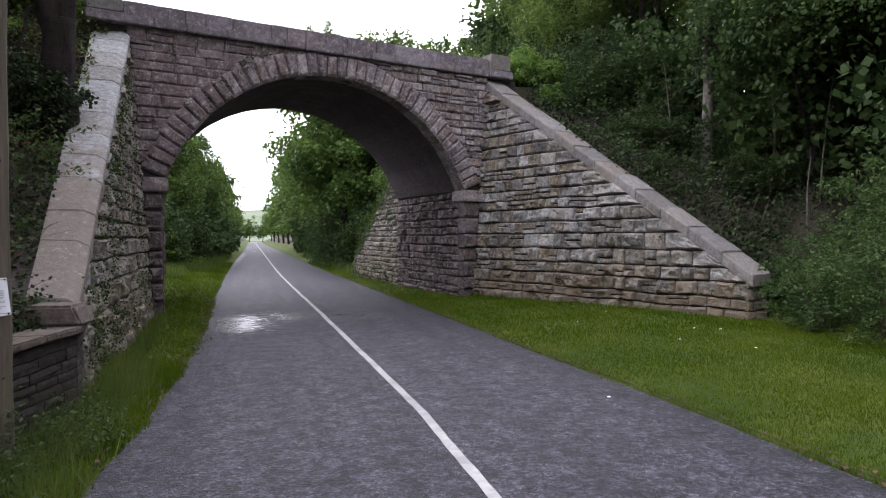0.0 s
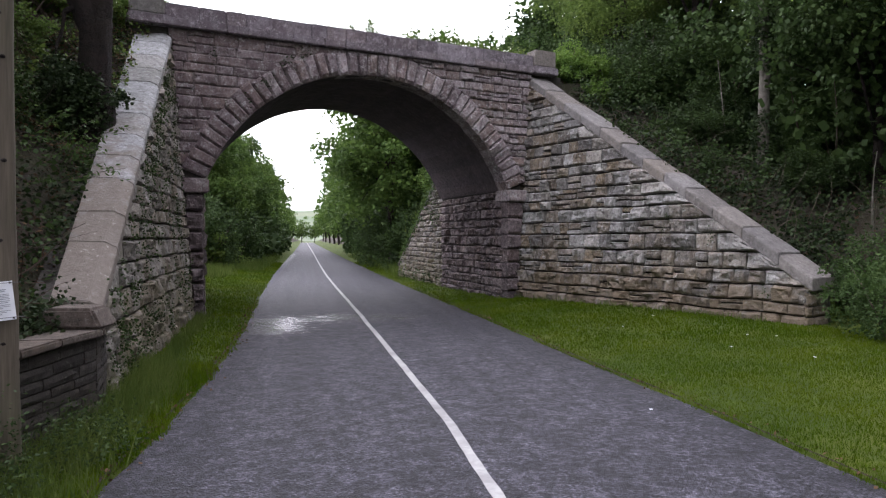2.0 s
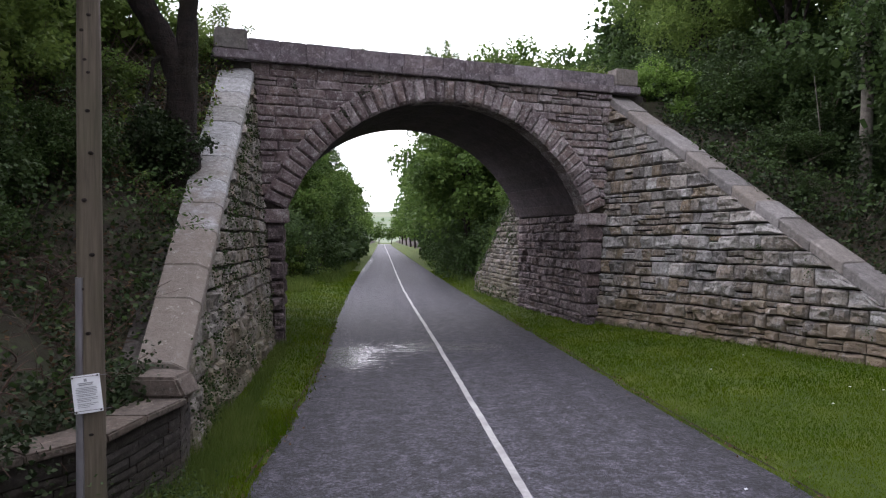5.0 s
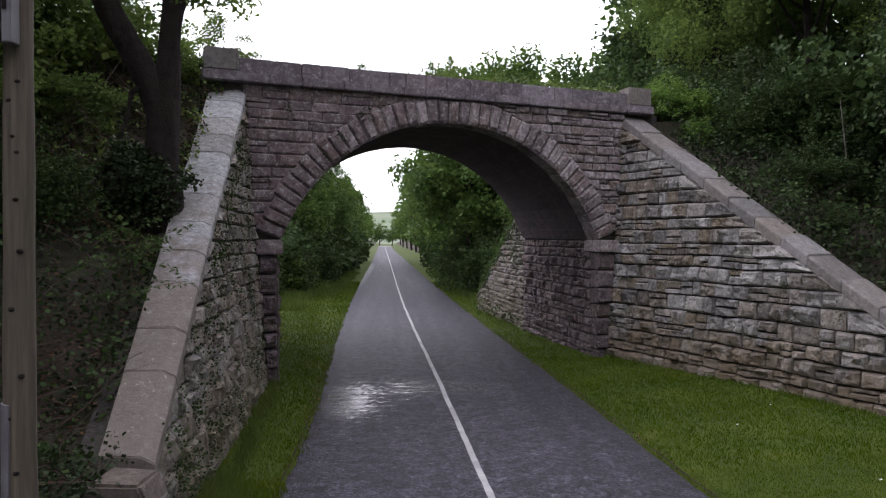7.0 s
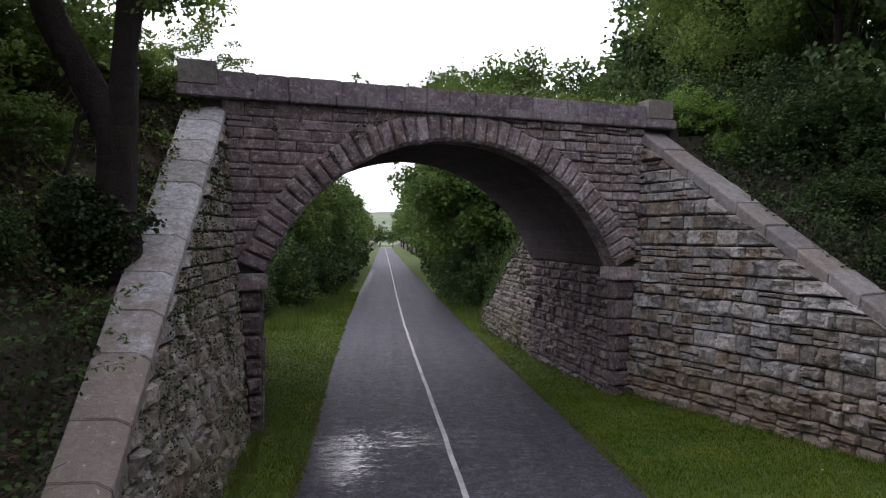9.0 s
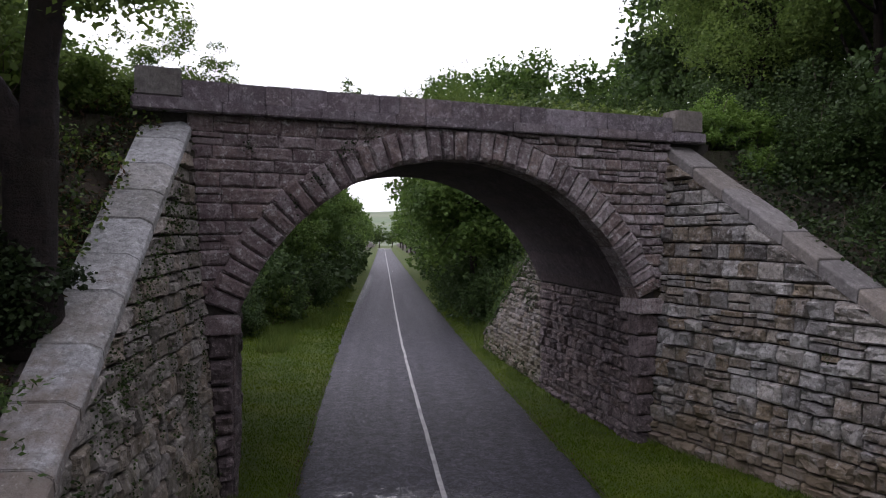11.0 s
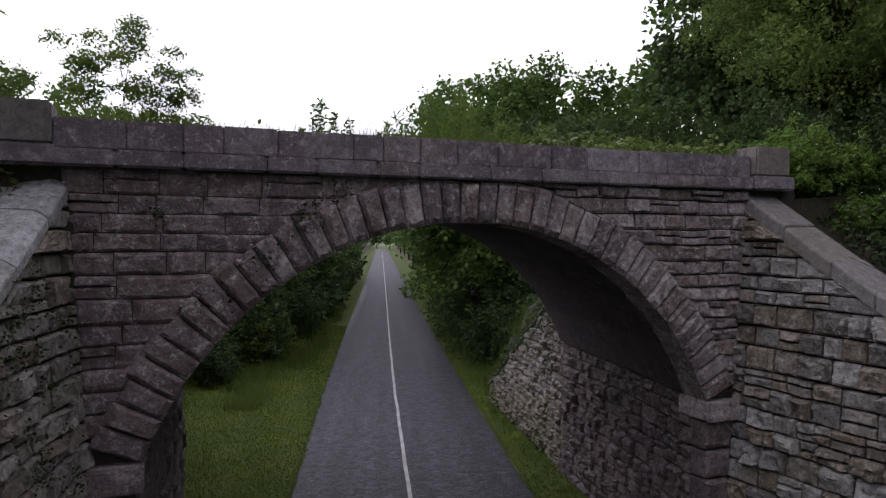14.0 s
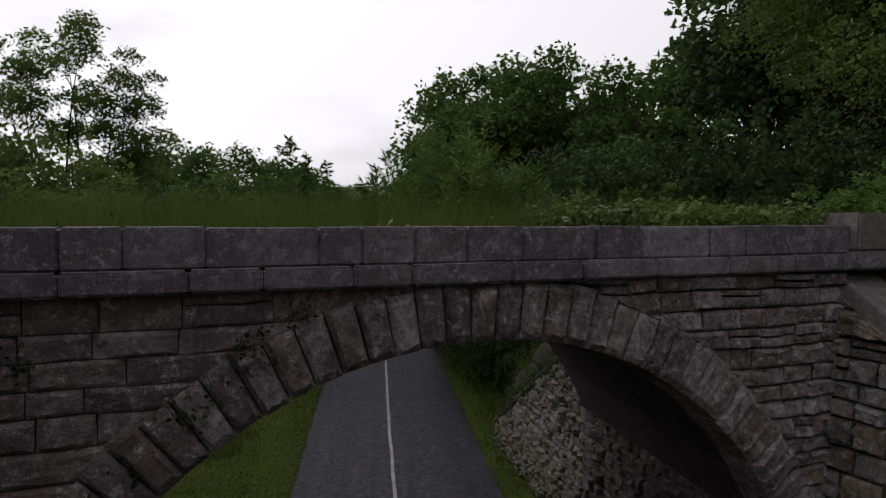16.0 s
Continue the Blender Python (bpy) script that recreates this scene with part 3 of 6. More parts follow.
def build_road():
    ys = spaced((-60, 0, 2), (0, 40, 0.2), (40, 120, 1.0), (120, 305, 5))
    verts, faces = [], []
    across = (-1.0, -0.97, -0.6, -0.3, 0.0, 0.3, 0.6, 0.97, 1.0)
    for y in ys:
        cx, hw = float(road_x(y)), float(road_half(y))
        rag = [0.06 * noise.noise(Vector((s * 5, y * 0.9, 0))) + 0.02 * noise.noise(Vector((s * 9, y * 6.1, 3))) for s in (-1, 1)]
        for a in across:
            e = rag[0] if a < 0 else rag[1]
            x = cx + a * (float(road_left(y)) if a < 0 else hw) + (e if abs(a) > 0.9 else 0)
            z = 0.03 * (1 - a * a) + 0.0 - (0.08 if abs(a) == 1.0 else 0)
            verts.append((x, float(y), z))
    w = len(across)
    for j in range(len(ys) - 1):
        for i in range(w - 1):
            k = j * w + i
            faces.append((k, k + 1, k + w + 1, k + w))
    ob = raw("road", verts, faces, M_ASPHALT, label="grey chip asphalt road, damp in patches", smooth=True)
    tagged(ob, category="road", kind="structure")
    lv, lf = [], []
    ly = spaced((-60, 2, 2), (2, 40, 0.15), (40, 300, 1.0))
    for j, y in enumerate(ly):
        cx = float(road_x(y)) + 0.025 * noise.noise(Vector((y * 0.5, 1, 0)))
        wv = 0.050 + 0.009 * noise.noise(Vector((y * 3.1, 7, 0)))
        lv += [(cx - wv, float(y), 0.036), (cx + wv, float(y), 0.036)]
        if j:
            k = 2 * j
            lf.append((k - 2, k - 1, k + 1, k))
    line = raw("road_line", lv, lf, M_LINE, label="worn white centre line painted on the asphalt")
    tagged(line, category="road marking", kind="structure")
    # bare soil along the cut turf at both edges
    for side in (-1, 1):
        sv, sf = [], []
        for j, y in enumerate(spaced((2, 30, 0.12), (30, 60, 0.5))):
            e = float(road_x(y)) + side * float(road_half(y) if side > 0 else road_left(y))
            w0 = 0.012 + 0.02 * noise.noise(Vector((y * 1.3, 3 * side, 0))) + 0.012 * noise.noise(Vector((y * 5.1, 5 * side, 2)))
            w1 = 0.012 + 0.01 * noise.noise(Vector((y * 2.1, 8 * side, 1)))
            sv += [(e - side * w0, float(y), 0.012), (e, float(y), 0.014 + 0.010 * noise.noise(Vector((y * 7, side, 5)))), (e + side * w1, float(y), 0.022)]
            if j:
                k = 3 * j
                sf += [(k - 3, k - 2, k + 1, k), (k - 2, k - 1, k + 2, k + 1)]
        strip = raw("soil_edge", sv, sf, M_EDGE_SOIL, label="dark bare soil along the cut turf edge", smooth=True)
        tagged(strip, category="soil", kind="structure")
    # the road that crosses at the far end, its wet sheen painted pale
    cv = [(-40, 296, 0.05), (40, 300, 0.05), (40, 306, 0.05), (-40, 302, 0.05)]
    cr = raw("crossing_road", [(x, y, z) for x, y, z in cv] + [(x, y, z - 0.2) for x, y, z in cv], [(0, 1, 2, 3), (7, 6, 5, 4), (0, 4, 5, 1), (1, 5, 6, 2), (2, 6, 7, 3), (3, 7, 4, 0)], M_LINE, label="road crossing the far end, its wet sheen painted as a pale tone")
    tagged(cr, category="road", kind="structure")


build_road()

# ---------------------------------------------------------------- the bridge
AU, AZ, AR, ER = 4.95, 1.74, 4.70, 5.34
SPRING, CORN0, CORN1, PAR = 3.46, 7.05, 7.26, 7.62
DEEP = 6.4
bridge = thing("railway_bridge", (bpt(5, 3.5, 0)), "weathered grey stone arch railway bridge spanning the road", "bridge")


def corner_left(z):
    return 0.215 - 0.0735 * z


def corner_right(z):
    return 9.735 + 0.0735 * z


def extrados(z, side):
    k = ER * ER - (z - AZ) ** 2
    return AU + side * math.sqrt(max(k, 0.0))


def barrel(d):
    """Centre and radius of the arch at a depth: the far end is a little wider."""
    return AU + 0.97 * d / DEEP, AR + 0.18 * d / DEEP


def build_bridge_core():
    """Abutments, spandrels and fill, with the arch cut through, a little behind the blocks."""
    steps = 40
    top = 7.08
    verts, faces = [], []
    for d in (0.045, DEEP):
        cu, r = barrel(d)
        r += 0.06
        a0 = math.asin((SPRING - AZ) / r)
        ring = [(cu - r * math.cos(a0 + (math.pi - 2 * a0) * i / steps), AZ + r * math.sin(a0 + (math.pi - 2 * a0) * i / steps)) for i in range(steps + 1)]
        inner = [(ring[0][0] - 0.02, -0.3), (ring[0][0] - 0.02, SPRING)] + ring[1:-1] + [(ring[-1][0] + 0.02, SPRING), (ring[-1][0] + 0.02, -0.3)]
        w0, w1 = cu - 6.15, cu + 6.45
        outer = []
        for u, z in inner:
            if z <= SPRING + 0.001:
                outer.append((w0 if u < cu else w1, z))
            else:
                k = min((top - AZ) / max(z - AZ, 1e-6), ((cu - w0) if u < cu else (w1 - cu)) / max(abs(u - cu), 1e-6))
                outer.append((cu + (u - cu) * k, AZ + (z - AZ) * k))
        for corner in ((w0, top), (w1, top)):
            near = min(range(2, len(outer) - 2), key=lambda i: (outer[i][0] - corner[0]) ** 2 + (outer[i][1] - corner[1]) ** 2)
            outer[near] = corner
        for u, z in inner + outer:
            verts.append(bpt(u, d, z))
    k = len(inner)
    for i in range(k - 1):
        faces.append((i, i + 1, k + i + 1, k + i))
        faces.append((2 * k + i + 1, 2 * k + i, 3 * k + i, 3 * k + i + 1))
        faces.append((i + 1, i, 2 * k + i, 2 * k + i + 1))
        faces.append((k + i, k + i + 1, 3 * k + i + 1, 3 * k + i))
    under(raw("masonry_core", [tuple(v) for v in verts], faces, M_MORTAR), bridge)


build_bridge_core()
FACE = Plane(bpt(0, 0, 0)[:2], bpt(10, 0, 0)[:2], (-NX, -NY))

# voussoirs: blocks round the arch, a little uneven
a0 = math.asin((SPRING - AZ) / AR)
edges = [a0 + (math.pi - 2 * a0) * i / 41 for i in range(42)]
count = len(edges) - 1
for i in range(count):
    b0, b1 = math.pi - edges[i], math.pi - edges[i + 1]
    r0, r1 = AR + rnd.uniform(-0.01, 0.012), ER + rnd.uniform(-0.05, 0.06)
    qd = [(AU + r * math.cos(b), AZ + r * math.sin(b)) for r, b in ((r0, b0), (r0, b1), (r1, b1), (r1, b0))]
    if qd[2][1] > CORN0 - 0.005 or qd[3][1] > CORN0 - 0.005:
        qd = [(u, min(z, CORN0 - 0.004)) for u, z in qd]
    # the order runs low left, low right, high right, high left
    stone(FACE, qd, bridge, M_FACE, "voussoir", proud=0.10, bulge=0.055, joint=0.008, back=0.45, nx=5, nz=6, least=0.72, warp=0)

# spandrel courses either side of the ring
coursed(FACE, bridge, M_FACE, 3.47, CORN0, lambda z: (corner_left(z), extrados(z, -1) + 0.10) if extrados(z, -1) - corner_left(z) > 0.05 else None, (0.22, 0.33), (0.42, 0.95), 0.12, "spandrel_stone", proud=0.028, bulge=0.042, joint=0.006, nx=7, nz=5)
coursed(FACE, bridge, M_FACE, 3.47, CORN0, lambda z: (extrados(z, 1) - 0.10, corner_right(z)) if corner_right(z) - extrados(z, 1) > 0.05 else None, (0.20, 0.30), (0.3, 0.75), 0.16, "spandrel_stone", proud=0.045, bulge=0.075, joint=0.010, nx=7, nz=5)

# piers below the springing: quoins, imposts
for lo, hi in ((lambda z: corner_left(z), lambda z: 0.50), (lambda z: 9.33, lambda z: corner_right(z))):
    z = 0.0
    while z < 3.1:
        h = rnd.uniform(0.36, 0.5)
        h = 3.12 - z if z + h > 2.95 else h
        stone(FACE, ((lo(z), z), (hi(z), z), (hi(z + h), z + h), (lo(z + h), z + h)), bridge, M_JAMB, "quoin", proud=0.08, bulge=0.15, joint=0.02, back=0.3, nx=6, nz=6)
        z += h


def ledge(name, u0, u1, n0, n1, z0, z1, mat, bevel=0.02, parent=None):
    o = [bpt(u0, n0, 0)[:2], bpt(u1, n0, 0)[:2], bpt(u1, n1, 0)[:2], bpt(u0, n1, 0)[:2]]
    bm = slab_bm(o, z0, z1, bevel)
    for v in bm.verts:
        v.co += Vector((noise.noise(v.co * 1.9), noise.noise(v.co * 2.3 + Vector((5, 0, 0))), noise.noise(v.co * 2.1 + Vector((0, 9, 0))))) * 0.008
    mid = bpt((u0 + u1) / 2, (n0 + n1) / 2, (z0 + z1) / 2)
    bmesh.ops.translate(bm, verts=bm.verts, vec=-mid)
    me = bpy.data.meshes.new(name)
    bm.to_mesh(me)
    bm.free()
    me.materials.append(mat)
    ob = new(name, me)
    ob.location = mid
    return under(ob, parent or bridge)


ledge("impost", corner_left(3.3) - 0.03, 0.60, -0.19, 0.5, 3.12, 3.465, M_FACE, 0.03)
ledge("impost", 9.30, corner_right(3.3) + 0.0, -0.18, 0.6, 3.12, 3.465, M_FACE, 0.03)

# string course and parapet blocks, near side
joints = (-0.36, 0.3, 1.06, 2.07, 2.7, 3.54, 4.13, 5.22, 6.1, 7.07, 8.15, 9.2, 10.24)
for u, v in zip(joints, joints[1:]):
    ledge("string_course_block", u + 0.004, v - 0.004, -0.165 + rnd.uniform(-0.008, 0.008), 0.45, CORN0, CORN1 - rnd.uniform(0, 0.006), M_PARAPET, 0.025)
for u0, u1 in ((-0.37, 0.42), (0.42, 1.06), (1.06, 1.54), (1.54, 2.22), (2.22, 3.23), (3.23, 3.65), (3.65, 4.19), (4.19, 4.76), (4.76, 5.41), (5.41, 6.32), (6.32, 6.93), (6.93, 7.92), (7.92, 8.49), (8.49, 10.3)):
    ledge("parapet_block", u0 + 0.004, u1 - 0.004, -0.04 + rnd.uniform(-0.008, 0.008), 0.36, CORN1, PAR + rnd.uniform(-0.006, 0.008), M_PARAPET, 0.018)
# far parapet and string course
ledge("parapet_block", 0.9, 12.0, DEEP - 0.36, DEEP + 0.04, CORN0, PAR, M_PARAPET, 0.02)
# end pilasters
for u0, u1, n0, n1, label in ((-1.13, -0.37, -0.10, 0.50, "squat stone end pier, grey"), (10.30, 11.08, -0.16, 0.50, "squat stone end pier, pale grey")):
    pil = thing("parapet_pier", bpt((u0 + u1) / 2, 0.2, CORN0), label, "stone pier", "parapet end piers")
    ledge("base_course", u0 - 0.06, u1 + 0.06, n0 - 0.06, n1 + 0.06, CORN0, CORN1 + 0.03, M_PARAPET, 0.03, pil)
    ledge("pier_block", u0, u1, n0, n1, CORN1 + 0.034, 7.80, M_DRESS, 0.03, pil)

# deck between the parapets
deck = slab_bm([bpt(-1.2, 0.2, 0)[:2], bpt(11.5, 0.2, 0)[:2], bpt(12.6, DEEP, 0)[:2], bpt(0.2, DEEP, 0)[:2]], 6.9, 7.1)
me = bpy.data.meshes.new("deck_soil")
deck.to_mesh(me)
deck.free()
me.materials.append(M_SOIL)
under(new("deck_soil", me), bridge)

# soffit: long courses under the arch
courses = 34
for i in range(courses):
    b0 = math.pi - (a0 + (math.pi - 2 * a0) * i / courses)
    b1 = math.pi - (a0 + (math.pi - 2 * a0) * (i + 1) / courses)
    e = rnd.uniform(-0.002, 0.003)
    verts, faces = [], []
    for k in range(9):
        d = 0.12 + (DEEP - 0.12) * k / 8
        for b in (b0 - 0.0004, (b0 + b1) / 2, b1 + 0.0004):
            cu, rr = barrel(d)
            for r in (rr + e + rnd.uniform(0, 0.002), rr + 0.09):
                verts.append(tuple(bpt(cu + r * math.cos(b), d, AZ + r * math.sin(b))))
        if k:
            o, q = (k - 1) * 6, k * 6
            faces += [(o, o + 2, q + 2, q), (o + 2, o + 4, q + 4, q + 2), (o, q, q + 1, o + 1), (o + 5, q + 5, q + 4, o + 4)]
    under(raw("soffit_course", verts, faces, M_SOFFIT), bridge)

# inner faces of the piers
jamb = Plane(bpt(9.33, 0, 0)[:2], bpt(10.56, DEEP, 0)[:2], (-UX, -UY))
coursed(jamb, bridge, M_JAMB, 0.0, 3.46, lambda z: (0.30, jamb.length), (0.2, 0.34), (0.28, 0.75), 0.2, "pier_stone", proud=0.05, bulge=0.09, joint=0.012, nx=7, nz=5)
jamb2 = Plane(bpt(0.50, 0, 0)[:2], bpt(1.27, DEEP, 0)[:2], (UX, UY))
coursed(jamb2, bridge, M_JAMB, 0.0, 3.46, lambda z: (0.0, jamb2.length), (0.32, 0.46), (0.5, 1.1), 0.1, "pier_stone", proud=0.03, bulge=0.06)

# ---------------------------------------------------------------- wing walls


def wing(name, start, end, facing, z_top, slope, label, mat, cop_mat, batter=0.0735, reach=None, coping=(0.16, 0.62), split=0.14, cop_len=(0.75, 1.05), heights=(0.20, 0.39), taper=0.0, grid=(5, 4), bulge=0.12, edge=0.42, loose=0.028):
    """A retaining wall with a raked coping: z_top at its start, falling by slope."""
    pl = Plane(start, end, facing, batter)
    wall = thing(name, (*start, 0), label, "retaining wall", "bridge wing walls")
    reach = reach or pl.length
    low = z_top - slope * reach
    drop = 0.20
    # core
    verts = []
    for back in (-0.05, -0.75):
        verts += [pl.at(0, -0.3, back), pl.at(reach, -0.3, back), pl.at(reach, low - drop, back), pl.at(0, z_top - drop, back)]
    faces = [(0, 1, 2, 3), (7, 6, 5, 4), (0, 4, 5, 1), (1, 5, 6, 2), (2, 6, 7, 3), (3, 7, 4, 0)]
    under(raw("masonry_core", [tuple(v) for v in verts], faces, M_MORTAR), wall)

    def limits(z):
        s = (z_top - drop - z) / slope
        return (0.0, min(s, reach)) if s > 0.03 else None

    coursed(pl, wall, mat, 0.0, z_top - drop, limits, heights, (0.26, 0.60), split, "stone", proud=0.048, bulge=bulge, joint=0.014, nx=grid[0], nz=grid[1])
    # raked coping stones
    s = 0.0
    ca = math.cos(math.atan(slope))
    while s < reach - 0.1:
        step = rnd.uniform(*cop_len) * ca
        t = reach + 0.12 if s + step > reach - 0.35 else s + step
        lo, hi = [], []
        th = coping[0] / ca
        jit = rnd.uniform(-loose, loose)
        verts = []
        for q in (s + 0.006, t - 0.006):
            zt = z_top - slope * q + jit
            deep = coping[1] * (1 - taper * q / reach)
            verts += [pl.at(q, zt - th * 1.25, 0.085), pl.at(q, zt - th * edge, 0.085), pl.at(q, zt + 0.01, 0.085 - 0.34 * edge), pl.at(q, zt + 0.02, -deep), pl.at(q, zt - th, -deep)]
        bm = bmesh.new()
        vs = [bm.verts.new(v) for v in verts]
        bm.faces.new(vs[:5])
        bm.faces.new(vs[5:][::-1])
        for i in range(5):
            j = (i + 1) % 5
            bm.faces.new((vs[i], vs[i + 5], vs[j + 5], vs[j]))
        bmesh.ops.recalc_face_normals(bm, faces=bm.faces)
        bmesh.ops.bevel(bm, geom=list(bm.edges), offset=0.010, segments=2, affect="EDGES")
        for v in bm.verts:
            v.co += Vector((noise.noise(v.co * 3.1), noise.noise(v.co * 2.7 + Vector((4, 0, 0))), noise.noise(v.co * 3.3 + Vector((0, 7, 0))))) * 0.012
        mid = pl.at((s + t) / 2, z_top - slope * (s + t) / 2)
        bmesh.ops.translate(bm, verts=bm.verts, vec=-mid)
        me = bpy.data.meshes.new("coping_stone")
        bm.to_mesh(me)
        bm.free()
        me.materials.append(cop_mat)
        ob = new("coping_stone", me)
        ob.location = mid
        under(ob, wall)
        s = t
    # dressed end
    foot, back = pl.at(reach, 0, 0.06), pl.at(reach, 0, -0.74)
    tail = Plane((foot.x, foot.y), (back.x, back.y), (pl.along.x, pl.along.y))
    coursed(tail, wall, mat, 0.0, max(0.3, low - drop), lambda z: (0.0 + batter * z, 0.8), (0.2, 0.3), (0.3, 0.6), 0.1, "stone", proud=0.03, bulge=0.06, joint=0.012, back=0.06)
    return pl, wall


rp, right_wing = wing("wing_wall", bpt(9.74, 0, 0)[:2], bpt(10.29, -9.2, 0)[:2], (-UX, -UY), 6.95, 0.615, "rock-faced limestone wing wall with raked stone coping, ochre-stained", M_WING, M_DRESS, coping=(0.17, 0.66), edge=0.12, bulge=0.115, split=0.26, heights=(0.22, 0.44), grid=(8, 6))
lp, left_wing = wing("wing_wall", bpt(0.215, 0, 0)[:2], bpt(0.215 - 0.26 * 9.0, -9.0, 0)[:2], (UX, UY), 6.95, 0.60, "mossy stone wing wall with wide pale raked coping", M_WING_DARK, M_COPING, coping=(0.14, 0.72), split=0.22, heights=(0.24, 0.42), taper=0.36, grid=(9, 7), bulge=0.075, loose=0.006)
fp, far_wing = wing("wing_wall", bpt(10.58, 6.45, 0)[:2], bpt(12.45, 14.6, 0)[:2], (-UX, -UY), 5.65, 0.58, "stone wing wall beyond the arch, plants on top", M_WING_DARK, M_DRESS, coping=(0.10, 0.4), heights=(0.15, 0.28), reach=None)

# ---------------------------------------------------------------- plants


def leaf_mesh(name, points, sizes, mat, rise=0.5, narrow=0.42, droop=0.25, axis=None):
    """Many folded leaves, each from its stalk to its tip. axis: the way they point, if they share one."""
    n = len(points)
    d = rng.normal(size=(n, 3))
    d[:, 2] = d[:, 2] * 0.6 - droop
    if axis is not None:
        d = d * 0.45 + axis
    d /= np.linalg.norm(d, axis=1, keepdims=True)
    up = rng.normal(size=(n, 3)) * 0.7 + (0, 0, rise)
    side = np.cross(d, up)
    side /= np.linalg.norm(side, axis=1, keepdims=True) + 1e-9
    nrm = np.cross(side, d)
    s = np.asarray(sizes)[:, None]
    base = points
    tip = points + d * s
    mid = points + d * s * 0.45 - nrm * s * 0.07
    left, right = mid + side * s * narrow + nrm * s * 0.10, mid - side * s * narrow + nrm * s * 0.10
    verts = np.stack([base, right, tip, left], 1).reshape(-1, 3)
    me = bpy.data.meshes.new(name)
    me.vertices.add(4 * n)
    me.vertices.foreach_set("co", verts.astype(np.float32).ravel())
    me.loops.add(4 * n)
    me.loops.foreach_set("vertex_index", np.arange(4 * n, dtype=np.int32))
    me.polygons.add(n)
    me.polygons.foreach_set("loop_start", np.arange(0, 4 * n, 4, dtype=np.int32))
    me.polygons.foreach_set("loop_total", np.full(n, 4, dtype=np.int32))
    me.update(calc_edges=True)
    me.materials.append(mat)
    return me


def blade_mesh(name, points, heights, widths, mat, lean=0.35):
    """Grass: blades of three corners, each bent its own way."""
    n = len(points)
    a = rng.uniform(0, 2 * np.pi, n)
    side = np.stack([np.cos(a), np.sin(a), 0 * a], 1) * np.asarray(widths)[:, None]
    tip = points + np.stack([rng.normal(size=n) * lean, rng.normal(size=n) * lean, np.ones(n)], 1) * np.asarray(heights)[:, None]
    verts = np.stack([points - side, points + side, tip], 1).reshape(-1, 3)
    me = bpy.data.meshes.new(name)
    me.vertices.add(3 * n)
    me.vertices.foreach_set("co", verts.astype(np.float32).ravel())
    me.loops.add(3 * n)
    me.loops.foreach_set("vertex_index", np.arange(3 * n, dtype=np.int32))
    me.polygons.add(n)
    me.polygons.foreach_set("loop_start", np.arange(0, 3 * n, 3, dtype=np.int32))
    me.polygons.foreach_set("loop_total", np.full(n, 3, dtype=np.int32))
    me.update(calc_edges=True)
    me.materials.append(mat)
    return me


def clusters(count, radii, centre, inner=0.45, rough=0.35, low=-0.75):
    """Places of twigs in an uneven crown."""
    out = []
    seed = Vector((rnd.uniform(0, 50), rnd.uniform(0, 50), rnd.uniform(0, 50)))
    while len(out) < count:
        d = Vector((rnd.gauss(0, 1), rnd.gauss(0, 1), rnd.gauss(0, 1))).normalized()
        if d.z < low:
            continue
        k = 1.0 + rough * 1.6 * noise.noise(d * 1.7 + seed) + rough * 0.8 * noise.noise(d * 4.1 + seed)
        r = k * (inner + (1 - inner) * rnd.random() ** 0.6)
        out.append((centre[0] + d.x * radii[0] * r, centre[1] + d.y * radii[1] * r, centre[2] + d.z * radii[2] * r))
    return np.array(out)


def crown_points(centres, per, spread):
    p = np.repeat(centres, per, axis=0)
    d = rng.normal(size=p.shape)
    d /= np.linalg.norm(d, axis=1, keepdims=True)
    reach = rng.random((len(p), 1)) ** 0.5 * np.repeat(rng.uniform(0.7, 1.35, (len(centres), 1)), per, axis=0)
    return p + d * reach * 1.75 * np.array(spread)


def limb_path(a, b, bend=0.15, steps=5):
    a, b = Vector(a), Vector(b)
    length = (b - a).length
    out = []
    off = Vector((rnd.uniform(-1, 1), rnd.uniform(-1, 1), rnd.uniform(0.0, 0.8))) * bend * length
    for i in range(steps + 1):
        t = i / steps
        out.append(a.lerp(b, t) + off * (4 * t * (1 - t)) * 0.5)
    return out


def bough_points(boughs, per):
    """Leaf places on the upper shell of each bough, thinner inside, with a hollow below."""
    out = []
    for (x, y, z), r in boughs:
        k = max(30, int(per * r * r))
        d = rng.normal(size=(k, 3))
        d[:, 2] = np.abs(d[:, 2]) * np.where(rng.random(k) < 0.80, 1.0, -0.55)
        d /= np.linalg.norm(d, axis=1, keepdims=True)
        lump = 1.0 + 0.22 * np.sin(d[:, 0] * 5 + x) * np.sin(d[:, 1] * 6 + y) + 0.16 * np.sin(d[:, 2] * 9 + z + d[:, 0] * 4)
        reach = r * lump * (0.45 + 0.6 * rng.random(k) ** 0.6)
        out.append(np.array((x, y, z)) + d * reach[:, None] * np.array((1.0, 1.0, 0.86)))
    return np.concatenate(out)


